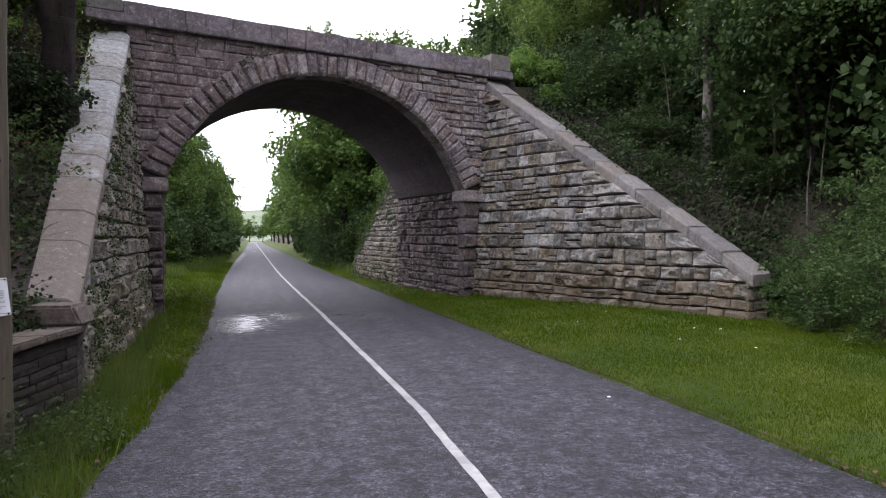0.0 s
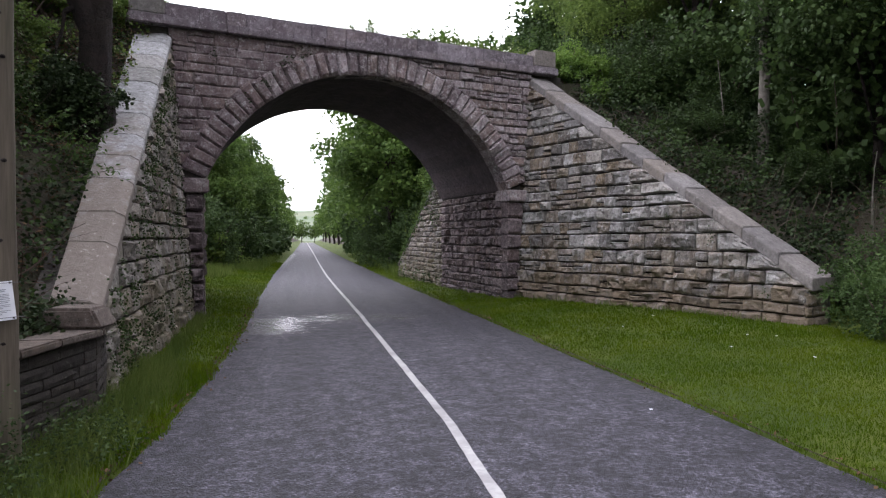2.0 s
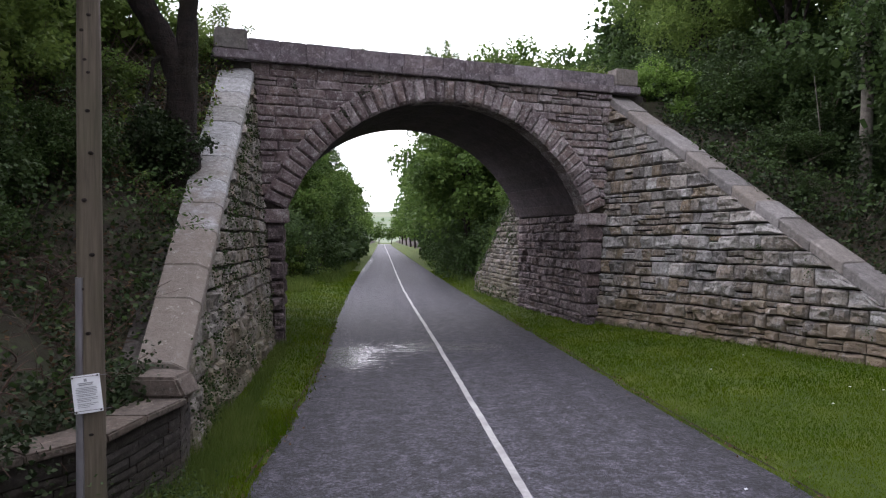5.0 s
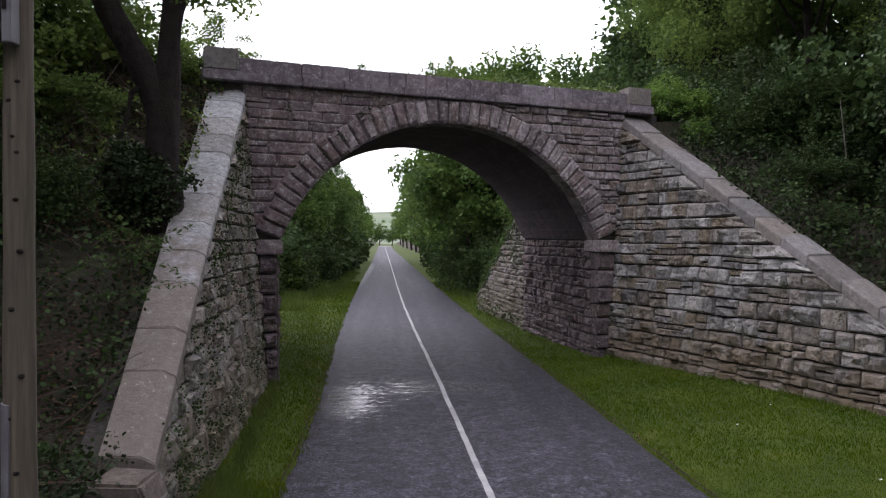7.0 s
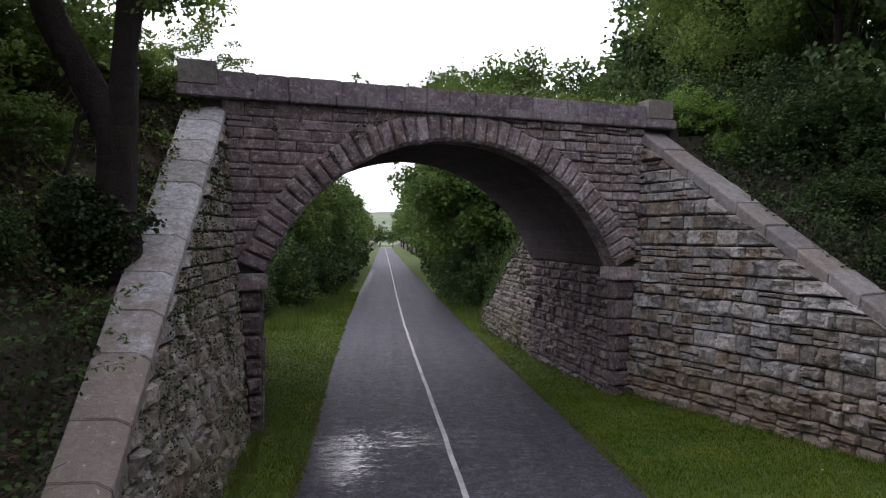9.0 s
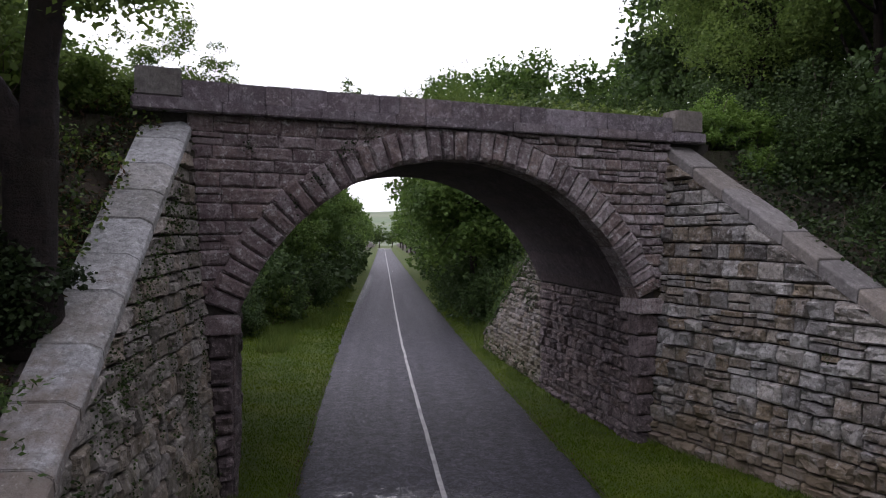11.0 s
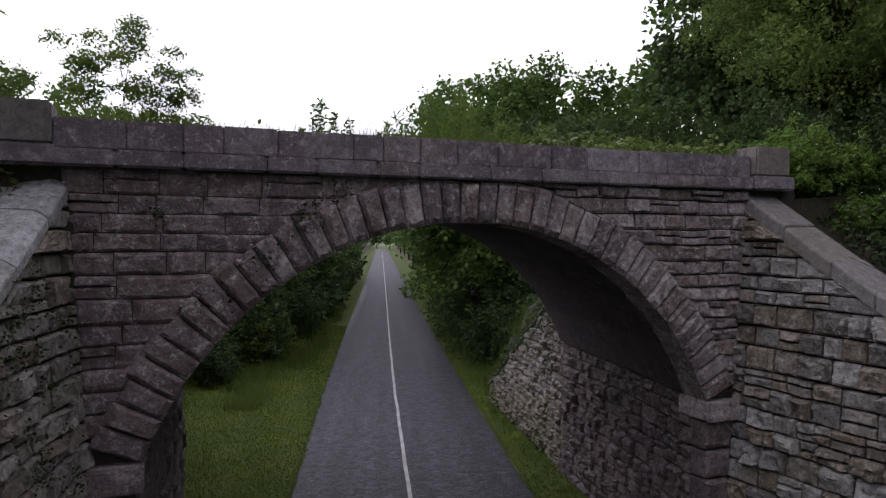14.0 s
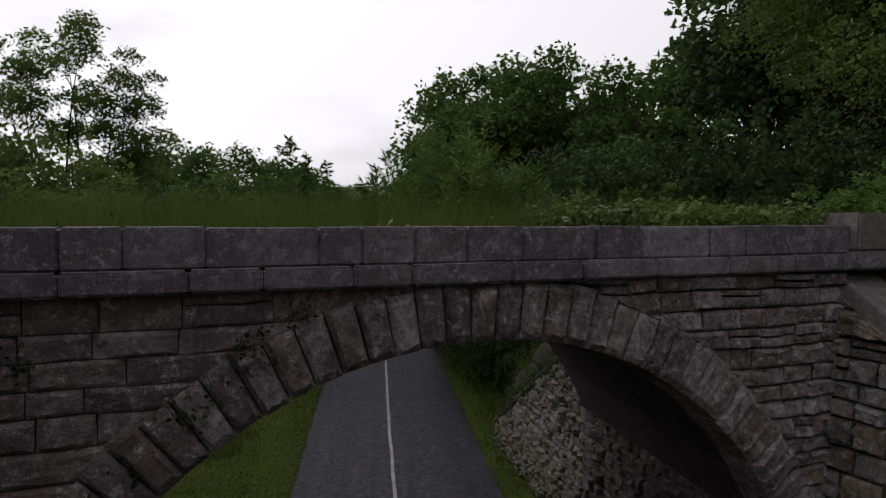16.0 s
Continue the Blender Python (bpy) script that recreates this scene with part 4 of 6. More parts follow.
def make_tree(name, height, radius, base_clear, leaf, per, count, mat, label, trunk_r=0.16, category="tree", rough=0.36, stems=1, group="roadside trees", bough=0.27, core=900):
    """A tree at the origin: tapered trunk, limbs, and a crown of boughs that each carry a shell of leaves."""
    tree = thing(name, (0, 0, 0), label, category, group)
    top = height * (0.82 if stems == 1 else 0.68)
    crown_h = (height - base_clear) / 2
    centre = (0, 0, base_clear + crown_h)
    cs = clusters(count, (radius * 0.86, radius * 0.86, crown_h * 0.9), centre, 0.55, rough)
    pieces = []
    for s in range(stems):
        lean = (rnd.uniform(-0.12, 0.12) * height * (1 + (stems > 1)), rnd.uniform(-0.12, 0.12) * height)
        path = [Vector((0.15 * s, 0, -0.5))] + limb_path((0.15 * s, 0, 0), (lean[0], lean[1], top), 0.12, 7)
        pieces.append(tube(path, [trunk_r * 1.25] + [trunk_r * (1 - 0.85 * i / 7) for i in range(8)], 8))
        for k in range(14 if stems == 1 else 6):
            t = rnd.uniform(0.25, 0.9)
            root = path[1 + int(t * 6)]
            c = cs[rnd.randrange(len(cs))]
            pieces.append(tube(limb_path(root, c, 0.12, 4), [trunk_r * 0.42 * (1 - t * 0.5) * (1 - 0.8 * i / 4) for i in range(5)], 5))
    v, f = join_raw(pieces)
    raw("trunk", [tuple(q) for q in v], f, M_BARK, tree, smooth=True)
    pts = bough_points([(c, radius * bough * rnd.uniform(0.6, 1.3)) for c in cs], per)
    deep = clusters(core, (radius * 0.66, radius * 0.66, crown_h * 0.72), centre, 0.3, 0.2)
    sizes = np.concatenate([rng.uniform(0.65, 1.25, len(pts)) * leaf, rng.uniform(0.8, 1.2, len(deep)) * max(0.26, leaf * 1.6)])
    crown = new("crown", leaf_mesh("crown", np.concatenate([pts, deep]), sizes, mat, rise=0.9))
    crown.parent = tree
    return tree


def make_thicket(name, height, radius, leaf, per, count, mat, label, category="thicket", group=""):
    """A domed bramble thicket: overlapping mounds, leafy on their tops and dark between."""
    ob = thing(name, (0, 0, 0), label, category, group)
    cs = clusters(count, (radius * 0.8, radius * 0.8, height * 0.72), (0, 0, height * 0.2), 0.6, 0.3, -0.15)
    pieces = [tube(limb_path((rnd.uniform(-0.6, 0.6), rnd.uniform(-0.6, 0.6), -0.3), c, 0.25, 5), [0.018 * (1 - 0.8 * i / 5) for i in range(6)], 4) for c in cs[:24]]
    v, f = join_raw(pieces)
    tagged(raw("branchwork", [tuple(q) for q in v], f, M_TWIG, ob), kind="stuff")
    pts = bough_points([(c, radius * 0.26 * rnd.uniform(0.6, 1.3)) for c in cs], per)
    deep = clusters(700, (radius * 0.75, radius * 0.75, height * 0.7), (0, 0, height * 0.15), 0.2, 0.25, -0.1)
    sizes = np.concatenate([rng.uniform(0.6, 1.3, len(pts)) * leaf, rng.uniform(0.8, 1.2, len(deep)) * leaf * 1.9])
    fo = new("foliage", leaf_mesh("foliage", np.concatenate([pts, deep]), sizes, mat, rise=0.9))
    fo.parent = ob
    return ob


def make_shrub(name, height, radius, leaf, per, count, mat, label, category="shrub", group="", narrow=0.42, inner=0.35, stick=True):
    """A bush that is leafy down to the ground."""
    ob = thing(name, (0, 0, 0), label, category, group)
    cs = clusters(count, (radius, radius, height * 0.55), (0, 0, height * 0.45), inner, 0.4, -0.9)
    if stick:
        pieces = [tube(limb_path((rnd.uniform(-0.2, 0.2), rnd.uniform(-0.2, 0.2), -0.3), cs[rnd.randrange(len(cs))], 0.15, 4), [0.03 * (1 - 0.8 * i / 4) for i in range(5)], 5) for _ in range(8)]
        v, f = join_raw(pieces)
        raw("branchwork", [tuple(q) for q in v], f, M_TWIG, ob)
    pts = crown_points(cs, per, (radius * 0.09, radius * 0.09, height * 0.05))
    deep = clusters(420, (radius * 0.7, radius * 0.7, height * 0.4), (0, 0, height * 0.42), 0.1, 0.3, -0.9)
    sizes = np.concatenate([rng.uniform(0.7, 1.3, len(pts)) * leaf, rng.uniform(0.7, 1.2, len(deep)) * leaf * 1.8])
    me = leaf_mesh("foliage", np.concatenate([pts, deep]), sizes, mat, narrow=narrow)
    fo = new("foliage", me)
    fo.parent = ob
    return ob


def put(ob, x, y, z=None, turn=0.0, size=1.0, tall=1.0, label=""):
    z = float(land(x, y)) - 0.05 if z is None else z
    c = copy_thing(ob, Matrix.Identity(4))
    c.matrix_basis = Matrix.Translation((x, y, z)) @ Matrix.Rotation(turn, 4, "Z") @ Matrix.Diagonal((size, size, size * tall, 1))
    if label:
        c["label"] = label
    return c


def settle(ob, x, y, z=None, turn=0.0, size=1.0, tall=1.0):
    z = float(land(x, y)) - 0.05 if z is None else z
    ob.matrix_basis = Matrix.Translation((x, y, z)) @ Matrix.Rotation(turn, 4, "Z") @ Matrix.Diagonal((size, size, size * tall, 1))
    return ob


# mown verges: blades by the road and under the bank
def scatter(x0, x1, y0, y1, per_m2):
    n = int((x1 - x0) * (y1 - y0) * per_m2)
    return rng.uniform(x0, x1, n), rng.uniform(y0, y1, n)


def verge_blades(x0, x1, y0, y1, per, height, width, name, label, side):
    x, y = scatter(x0, x1, y0, y1, per)
    z = land(x, y)
    off = np.where(side < 0, road_x(y) - road_left(y) - x, x - road_x(y) - road_half(y))
    jag = 0.03 * np.sin(y * 2.3) + 0.02 * np.sin(y * 7.1 + 1) + 0.03 * rng.normal(size=len(y))
    ok = (off > -0.085 + jag) & (z < 0.7)
    x, y, z = x[ok], y[ok], z[ok]
    pts = np.stack([x, y, np.maximum(z, 0.0)], 1)
    k = len(pts)
    patch = 0.75 + 0.5 * (np.sin(x * 2.1 + y * 1.3) * np.sin(y * 0.9 - x * 1.7) * 0.5 + 0.5)
    me = blade_mesh(name, pts, rng.uniform(0.6, 1.3, k) * height * patch, rng.uniform(0.7, 1.3, k) * width, M_GRASS)
    tagged(new(name, me), label, "grass", kind="stuff")


verge_blades(5.6, 11.5, 3.5, 14.0, 1800, 0.042, 0.0045, "verge_grass", "short mown bright green verge grass", 1)
verge_blades(5.0, 11.2, 14.0, 26.0, 800, 0.05, 0.008, "verge_grass", "short mown bright green verge grass", 1)
verge_blades(3.6, 7.5, 26.0, 60.0, 300, 0.055, 0.011, "verge_grass", "short green verge grass beyond the arch", 1)
verge_blades(-2.0, 0.4, 3.0, 14.0, 2400, 0.075, 0.0055, "verge_grass", "rough green verge grass below the wall", -1)
verge_blades(-2.0, 0.3, 14.0, 26.0, 620, 0.05, 0.009, "verge_grass", "short green verge grass below the wall", -1)
verge_blades(-6.0, -0.4, 26.0, 60.0, 330, 0.06, 0.011, "verge_grass", "short green verge grass beyond the arch", -1)


def tall_tufts(spots, per, spread, height, width, name, label, mat=None, lean=0.3):
    """Clumps of long grass on the given (x, y, z) spots."""
    p = np.repeat(np.array(spots), per, axis=0) + rng.normal(size=(len(spots) * per, 3)) * np.array((spread, spread, 0.0))
    me = blade_mesh(name, p, rng.uniform(0.45, 1.15, len(p)) * height, rng.uniform(0.6, 1.3, len(p)) * width, mat or M_LONGGRASS, lean)
    return tagged(new(name, me), label, "grass", kind="stuff")


# rough long grass at the foot of the left walls and right wing
spots = []
for i in range(380):
    y = rnd.uniform(4.0, 13.5)
    x = -0.30 - 0.75 * rnd.random() ** 0.7 - 0.02 * (13 - y)
    spots.append((x, y, float(land(x, y)) - 0.02))
tall_tufts(spots, 40, 0.12, 0.34, 0.005, "long_grass", "uncut long grass and weeds at the wall foot")
spots = []
for i in range(110):
    n = rnd.uniform(-8.5, 0)
    p = bpt(0.35 + 0.26 * n + rnd.uniform(0, 0.25), n, 0)
    spots.append((p.x, p.y, float(land(p.x, p.y))))
tall_tufts(spots, 22, 0.07, 0.20, 0.006, "long_grass", "uncut grass tufts along the wing wall foot")
spots = []
for i in range(120):
    n = rnd.uniform(-9, 14.3)
    off = float(bank_line_right(np.array(n)))
    p = bpt(off - rnd.uniform(0.05, 0.3) - (0.35 if n > 0 else 0) * rnd.random(), n, 0)
    spots.append((p.x, p.y, float(land(p.x, p.y))))
tall_tufts(spots, 18, 0.08, 0.16, 0.007, "long_grass", "uncut grass tufts along the wall foot")
spots = []
for i in range(240):
    y = rnd.uniform(36, 75)
    for side in (-1, 1):
        x = float(road_x(y)) + side * (float(road_half(y)) + rnd.uniform(0.7, 2.2) + (1.2 if side < 0 and y < 44 else 0))
        spots.append((x, y, float(land(x, y))))
tall_tufts(spots, 22, 0.22, 0.55, 0.014, "long_grass", "uncut long grass below the roadside trees")


# leafy cover on the banks
def cover(name, x0, x1, y0, y1, per, leaf, mat, label, keep, lift=0.5, narrow=0.42):
    x, y = scatter(x0, x1, y0, y1, per)
    z = land(x, y)
    ok = keep(x, y, z)
    x, y, z = x[ok], y[ok], z[ok]
    hump = np.array([max(0.0, 0.5 + 0.9 * noise.noise(Vector((a * 0.9, b * 0.9, 0.0))) + 0.45 * noise.noise(Vector((a * 2.3, b * 2.3, 4.0)))) for a, b in zip(x, y)])
    bare = np.array([noise.noise(Vector((a * 0.55 + 9, b * 0.55, 2.0))) + 0.5 * noise.noise(Vector((a * 1.7, b * 1.7, 6.0))) for a, b in zip(x, y)])
    ok = bare + rng.uniform(-0.12, 0.12, len(x)) > -0.30
    x, y, z, hump = x[ok], y[ok], z[ok], hump[ok]
    h = hump * lift * rng.uniform(0.25, 1.0, len(x)) ** 0.5
    pts = np.stack([x, y, z + h], 1)
    me = leaf_mesh(name, pts, rng.uniform(0.6, 1.3, len(pts)) * leaf, mat, rise=0.8, narrow=narrow)
    return tagged(new(name, me), label, "undergrowth", kind="stuff")


def inside_left(x, y, z):
    dx, dy = x - BX, y - BY
    u, n = dx * UX + dy * UY, dx * NX + dy * NY
    return (z > 0.75) & (n < 0.2) & np.where(n > -9.6, bank_line_left(n) - u > np.where(n < -4.5, 0.66, 0.86), x < -1.5)


def inside_right(x, y, z):
    dx, dy = x - BX, y - BY
    u, n = dx * UX + dy * UY, dx * NX + dy * NY
    return (z > 0.5) & (n < 0.3) & (u - bank_line_right(n) > 0.72)


cover("bank_ivy", -9.0, -1.2, 2.0, 20.5, 500, 0.065, M_IVY, "dark glossy ivy and bramble covering the bank", inside_left, 0.45)
cover("bank_bramble", -9.0, -1.2, 2.0, 20.5, 110, 0.08, M_BRAMBLE, "green bramble shoots over the ivy bank", inside_left, 0.95)
cover("bank_litter", -9.0, -1.2, 2.0, 20.5, 150, 0.075, M_DEADLEAF, "brown dead leaves and bracken littering the bank", inside_left, 0.35, 0.25)
cover("bank_bramble", -6.0, -1.6, 14.5, 20.5, 150, 0.08, M_BRAMBLE_LIGHT, "light green bramble over the top of the bank", inside_left, 0.9)
cover("dead_bracken", -6.5, -1.4, 14.2, 20.4, 260, 0.11, M_DEADLEAF, "brown dead bracken and stems on the bank below the end pier", inside_left, 0.55, 0.12)
cover("bank_litter", 9.4, 16.0, 8.0, 27.0, 60, 0.08, M_DEADLEAF, "brown dead bracken among the ivy", inside_right, 0.5, 0.2)
cover("bank_ivy", 9.4, 22.0, 8.0, 27.0, 300, 0.09, M_IVY, "dark ivy and bramble covering the bank", inside_right, 0.6)
cover("bank_bramble", 9.4, 22.0, 8.0, 27.0, 130, 0.10, M_BRAMBLE, "green bramble over the dark bank", inside_right, 1.1)

# bare twigs that hang over the banks
pieces = []
for i in range(320):
    y = rnd.uniform(4, 16)
    x = -1.6 - 3.2 * rnd.random() - 0.02 * y
    z = float(land(x, y))
    a = Vector((x, y, z + rnd.uniform(0.0, 0.4)))
    b = a + Vector((rnd.uniform(-0.9, 0.9), rnd.uniform(-0.6, 0.3), rnd.uniform(-0.3, 0.9)))
    r = rnd.uniform(0.003, 0.009)
    pieces.append(tube(limb_path(a, b, 0.35, 5), [r * (1 - 0.6 * i / 5) for i in range(6)], 4))
v, f = join_raw(pieces)
tagged(raw("dead_twigs", [tuple(q) for q in v], f, M_TWIG), "tangle of dead grey-brown twigs on the bank", "twigs", kind="stuff")
pieces = []
for i in range(420):
    y = rnd.uniform(6.0, 12.0)
    x = float(np.interp(y, LOW_WALL_Y, LOW_WALL_X)) - 0.35 - 2.4 * rnd.random() if y < 11 else rnd.uniform(-3.2, -1.9)
    a = Vector((x, y, max(1.05, float(land(x, y))) + rnd.uniform(-0.05, 0.25)))
    b = a + Vector((rnd.uniform(-0.5, 0.7), rnd.uniform(-0.6, 0.3), rnd.uniform(-0.35, 0.45)))
    r = rnd.uniform(0.004, 0.012)
    pieces.append(tube(limb_path(a, b, 0.5, 5), [r * (1 - 0.6 * i / 5) for i in range(6)], 4))
v, f = join_raw(pieces)
tagged(raw("dead_twigs", [tuple(q) for q in v], f, M_REDTWIG), "tangle of brown roots and dead stems above the low wall", "twigs", kind="stuff")
pieces = []
for i in range(90):
    p = bpt(rnd.uniform(10.9, 14.0), rnd.uniform(-9, -2), 0)
    z = float(land(p.x, p.y))
    a = Vector((p.x, p.y, z + rnd.uniform(0.0, 0.5)))
    b = a + Vector((rnd.uniform(-0.8, 0.8), rnd.uniform(-0.6, 0.4), rnd.uniform(-0.2, 0.9)))
    r = rnd.uniform(0.004, 0.010)
    pieces.append(tube(limb_path(a, b, 0.35, 5), [r * (1 - 0.6 * i / 5) for i in range(6)], 4))
v, f = join_raw(pieces)
tagged(raw("dead_twigs", [tuple(q) for q in v], f, M_TWIG), "tangle of dead reddish twigs above the wing wall", "twigs", kind="stuff")
pieces = []
for i in range(220):
    n = rnd.uniform(-4.5, 0.8)
    p = bpt(min(0.2, 0.26 * n) - rnd.uniform(1.5, 4.4), n, 0)
    z = float(land(p.x, p.y))
    a = Vector((p.x, p.y, z + rnd.uniform(0.0, 0.5)))
    b = a + Vector((rnd.uniform(-0.7, 0.7), rnd.uniform(-0.6, 0.4), rnd.uniform(-0.1, 0.9)))
    r = rnd.uniform(0.003, 0.008)
    pieces.append(tube(limb_path(a, b, 0.35, 5), [r * (1 - 0.6 * i / 5) for i in range(6)], 4))
v, f = join_raw(pieces)
tagged(raw("dead_twigs", [tuple(q) for q in v], f, M_REDTWIG), "tangle of reddish-brown dead stems below the end pier", "twigs", kind="stuff")

# ---------------------------------------------------------------- trees and shrubs
oak = make_tree("tree", 13.0, 4.2, 0.5, 0.23, 290, 84, M_TREE, "tall leafy broadleaf tree beside the road", 0.24, rough=0.30, bough=0.25)
ash = make_tree("tree", 14.5, 3.4, 0.7, 0.23, 400, 80, M_TREE, "tall slender broadleaf tree beside the road", 0.2, rough=0.32, bough=0.27)
canopy = make_tree("tree", 13.0, 4.4, 1.6, 0.115, 720, 84, M_TREE_MID, "tall leafy tree crowding the bank", 0.22, rough=0.30, bough=0.24)
dark = make_tree("tree", 12.0, 4.2, 0.9, 0.20, 300, 72, M_TREE_DARK, "tall dark leafy tree on the bank", 0.22, rough=0.36)
far_tree = make_tree("tree", 13.0, 4.2, 0.6, 0.32, 95, 64, M_TREE, "tall leafy tree far down the road", 0.24, rough=0.4, core=300)
distant = make_tree("tree", 13.0, 4.2, -0.8, 0.6, 24, 50, M_TREE, "tall leafy tree far down the road", 0.24, core=200)
bush = make_shrub("shrub", 2.6, 1.6, 0.115, 28, 120, M_TREE_DARK, "dense dark green hedgerow shrub", "shrub", "roadside shrubs")
far_bush = make_shrub("shrub", 2.6, 1.6, 0.26, 9, 90, M_TREE_DARK, "dense dark green hedgerow shrub", "shrub", "roadside shrubs", stick=False)
bush2 = make_shrub("shrub", 2.4, 1.5, 0.10, 30, 125, M_BRAMBLE, "leafy green bramble thicket on the bank", "shrub", "bank shrubs")
fresh = make_shrub("shrub", 1.5, 0.95, 0.11, 44, 90, M_BRIGHT, "fresh light green fern-like shrub by the parapet", "shrub", "parapet shrubs", narrow=0.2)
weedy = make_shrub("shrub", 2.1, 1.25, 0.085, 34, 160, M_WEED, "tall tangled weeds and willow shoots by the verge", "shrub", "verge thicket", narrow=0.24)

for x, y, s, t, which in (
    (6.3, 48.0, 1.05, 1.04, oak), (9.8, 50.0, 1.08, 1.0, oak), (7.6, 55.5, 0.98, 1.05, ash), (7.4, 63.0, 0.95, 1.0, ash), (8.0, 70.0, 1.0, 1.0, far_tree), (7.4, 78.0, 1.0, 1.1, far_tree),
    (12.8, 44.0, 0.96, 1.0, oak), (14.4, 53.0, 1.0, 1.0, far_tree), (10.4, 41.5, 0.72, 1.0, oak), (17.5, 42.0, 1.2, 1.0, far_tree), (12.0, 63.0, 1.0, 1.0, far_tree),
    (-5.9, 50.5, 0.80, 1.0, oak), (-4.9, 58.5, 0.74, 0.95, ash), (-5.3, 66.0, 0.84, 1.0, oak), (-5.4, 76.0, 0.85, 1.0, far_tree), (-10.0, 55.0, 0.75, 1.0, far_tree),
):
    put(which, x, y, None, rnd.uniform(0, 6.28), s * rnd.uniform(0.97, 1.03), t)
for x, y, s in ((7.6, 86.0, 1.1), (7.4, 97.0, 1.05), (7.1, 111.0, 1.05), (6.8, 127.0, 1.0), (6.4, 147.0, 1.0), (6.1, 170.0, 1.0), (5.7, 200.0, 1.0), (5.2, 240.0, 1.0), (4.9, 283.0, 0.9), (10.0, 92.0, 1.1), (-5.8, 87.0, 0.85), (-5.8, 100.0, 0.85), (-5.9, 115.0, 0.9), (-6.2, 132.0, 0.85), (-6.6, 152.0, 0.85), (-7.0, 176.0, 0.8), (-7.4, 205.0, 0.8), (-7.8, 245.0, 0.8), (-8.0, 284.0, 0.75), (-10.0, 108.0, 0.9), (-10.0, 312.0, 1.0), (-4.0, 318.0, 0.9), (1.5, 316.0, 0.8), (6.5, 315.0, 0.95), (12.0, 312.0, 1.0)):
    put(far_tree if y < 120 else distant, x, y, None, rnd.uniform(0, 6.28), s, rnd.uniform(0.95, 1.1))
# trees that crowd the banks, in front of and behind the bridge
# those beside and behind the camera are unseen, added to hold back sky light
for x, y, s, t, which in (
    (14.6, 32.0, 0.94, 1.05, canopy), (15.4, 26.6, 0.86, 1.1, canopy), (17.6, 21.5, 0.95, 1.05, canopy), (16.4, 15.6, 0.9, 1.0, canopy), (17.2, 36.5, 1.2, 1.05, dark), (20.5, 29.0, 1.2, 1.05, far_tree), (21.0, 17.0, 1.1, 1.0, far_tree), (17.4, 9.0, 0.95, 1.0, distant), (15.8, 13.2, 0.8, 1.0, dark), (15.0, 17.6, 0.62, 1.1, dark), (12.6, 36.8, 0.5, 1.0, dark), (-7.6, 31.5, 0.42, 1.0, oak), (16.5, 2.0, 1.0, 1.0, distant), (18.0, -9.0, 1.0, 1.0, distant), (17.0, -18.0, 1.1, 1.0, distant),
    (-6.6, 17.6, 0.62, 1.0, canopy), (-6.9, 12.4, 0.66, 1.0, dark), (-5.6, 8.8, 0.6, 1.05, dark), (-9.5, 5.5, 0.85, 1.0, far_tree), (-9.8, 17.0, 0.75, 1.0, far_tree), (-10.0, -4.0, 0.95, 1.0, distant), (-9.5, -13.0, 1.0, 1.0, distant), (-9.5, -23.0, 1.0, 1.0, distant),
):
    put(which, x, y, None, rnd.uniform(0, 6.28), s, t, "tall leafy tree crowding the shaded bank, unseen ones added for shade")
for x, y, s in ((17.2, 14.5, 2.3), (18.2, 19.5, 2.6), (17.2, 24.0, 2.2), (19.6, 28.5, 2.5), (17.6, 9.5, 2.4), (15.6, 4.0, 2.2), (15.0, 19.0, 1.5), (14.6, 23.2, 1.4), (16.2, 33.5, 2.2), (-8.2, 14.0, 1.8), (-8.0, 7.5, 1.7), (-8.4, 20.5, 1.5)):
    put(bush, x, y, None, rnd.uniform(0, 6.28), s, 1.15, "tall dark thicket closing the back of the bank")
# hedgerow below the trees
for side in (-1, 1):
    y = 45.0 if side < 0 else 41.0
    while y < 110:
        x = float(road_x(y)) + side * (float(road_half(y)) + rnd.uniform(2.0, 2.9) + (1.0 if side < 0 and y < 52 else 0))
        put(bush if y < 58 else far_bush, x + side * 0.6, y, None, rnd.uniform(0, 6.28), rnd.uniform(0.75, 1.25) * (1 + 0.004 * y), rnd.uniform(0.9, 1.3))
        y += rnd.uniform(1.9, 2.9) * (1 + 0.016 * (y - 40))
for x, y, s in ((6.9, 44.6, 1.15), (6.7, 47.8, 1.35), (6.6, 51.0, 1.4), (6.5, 54.5, 1.5), (6.4, 58.5, 1.5), (-5.8, 28.6, 1.1), (-7.6, 30.2, 1.25), (-7.2, 27.6, 1.0), (8.2, 41.8, 1.1), (7.8, 44.6, 1.2), (7.5, 48.2, 1.3), (9.8, 43.4, 1.7), (-5.2, 40.3, 0.75), (-6.2, 42.0, 1.0), (-6.8, 36.5, 0.8), (-7.6, 39.0, 1.1), (-4.2, 45.8, 0.85), (8.6, 38.8, 0.8), (9.8, 40.3, 1.1), (7.7, 37.4, 0.5)):
    put(bush, x, y, None, rnd.uniform(0, 6.28), s, 1.0)
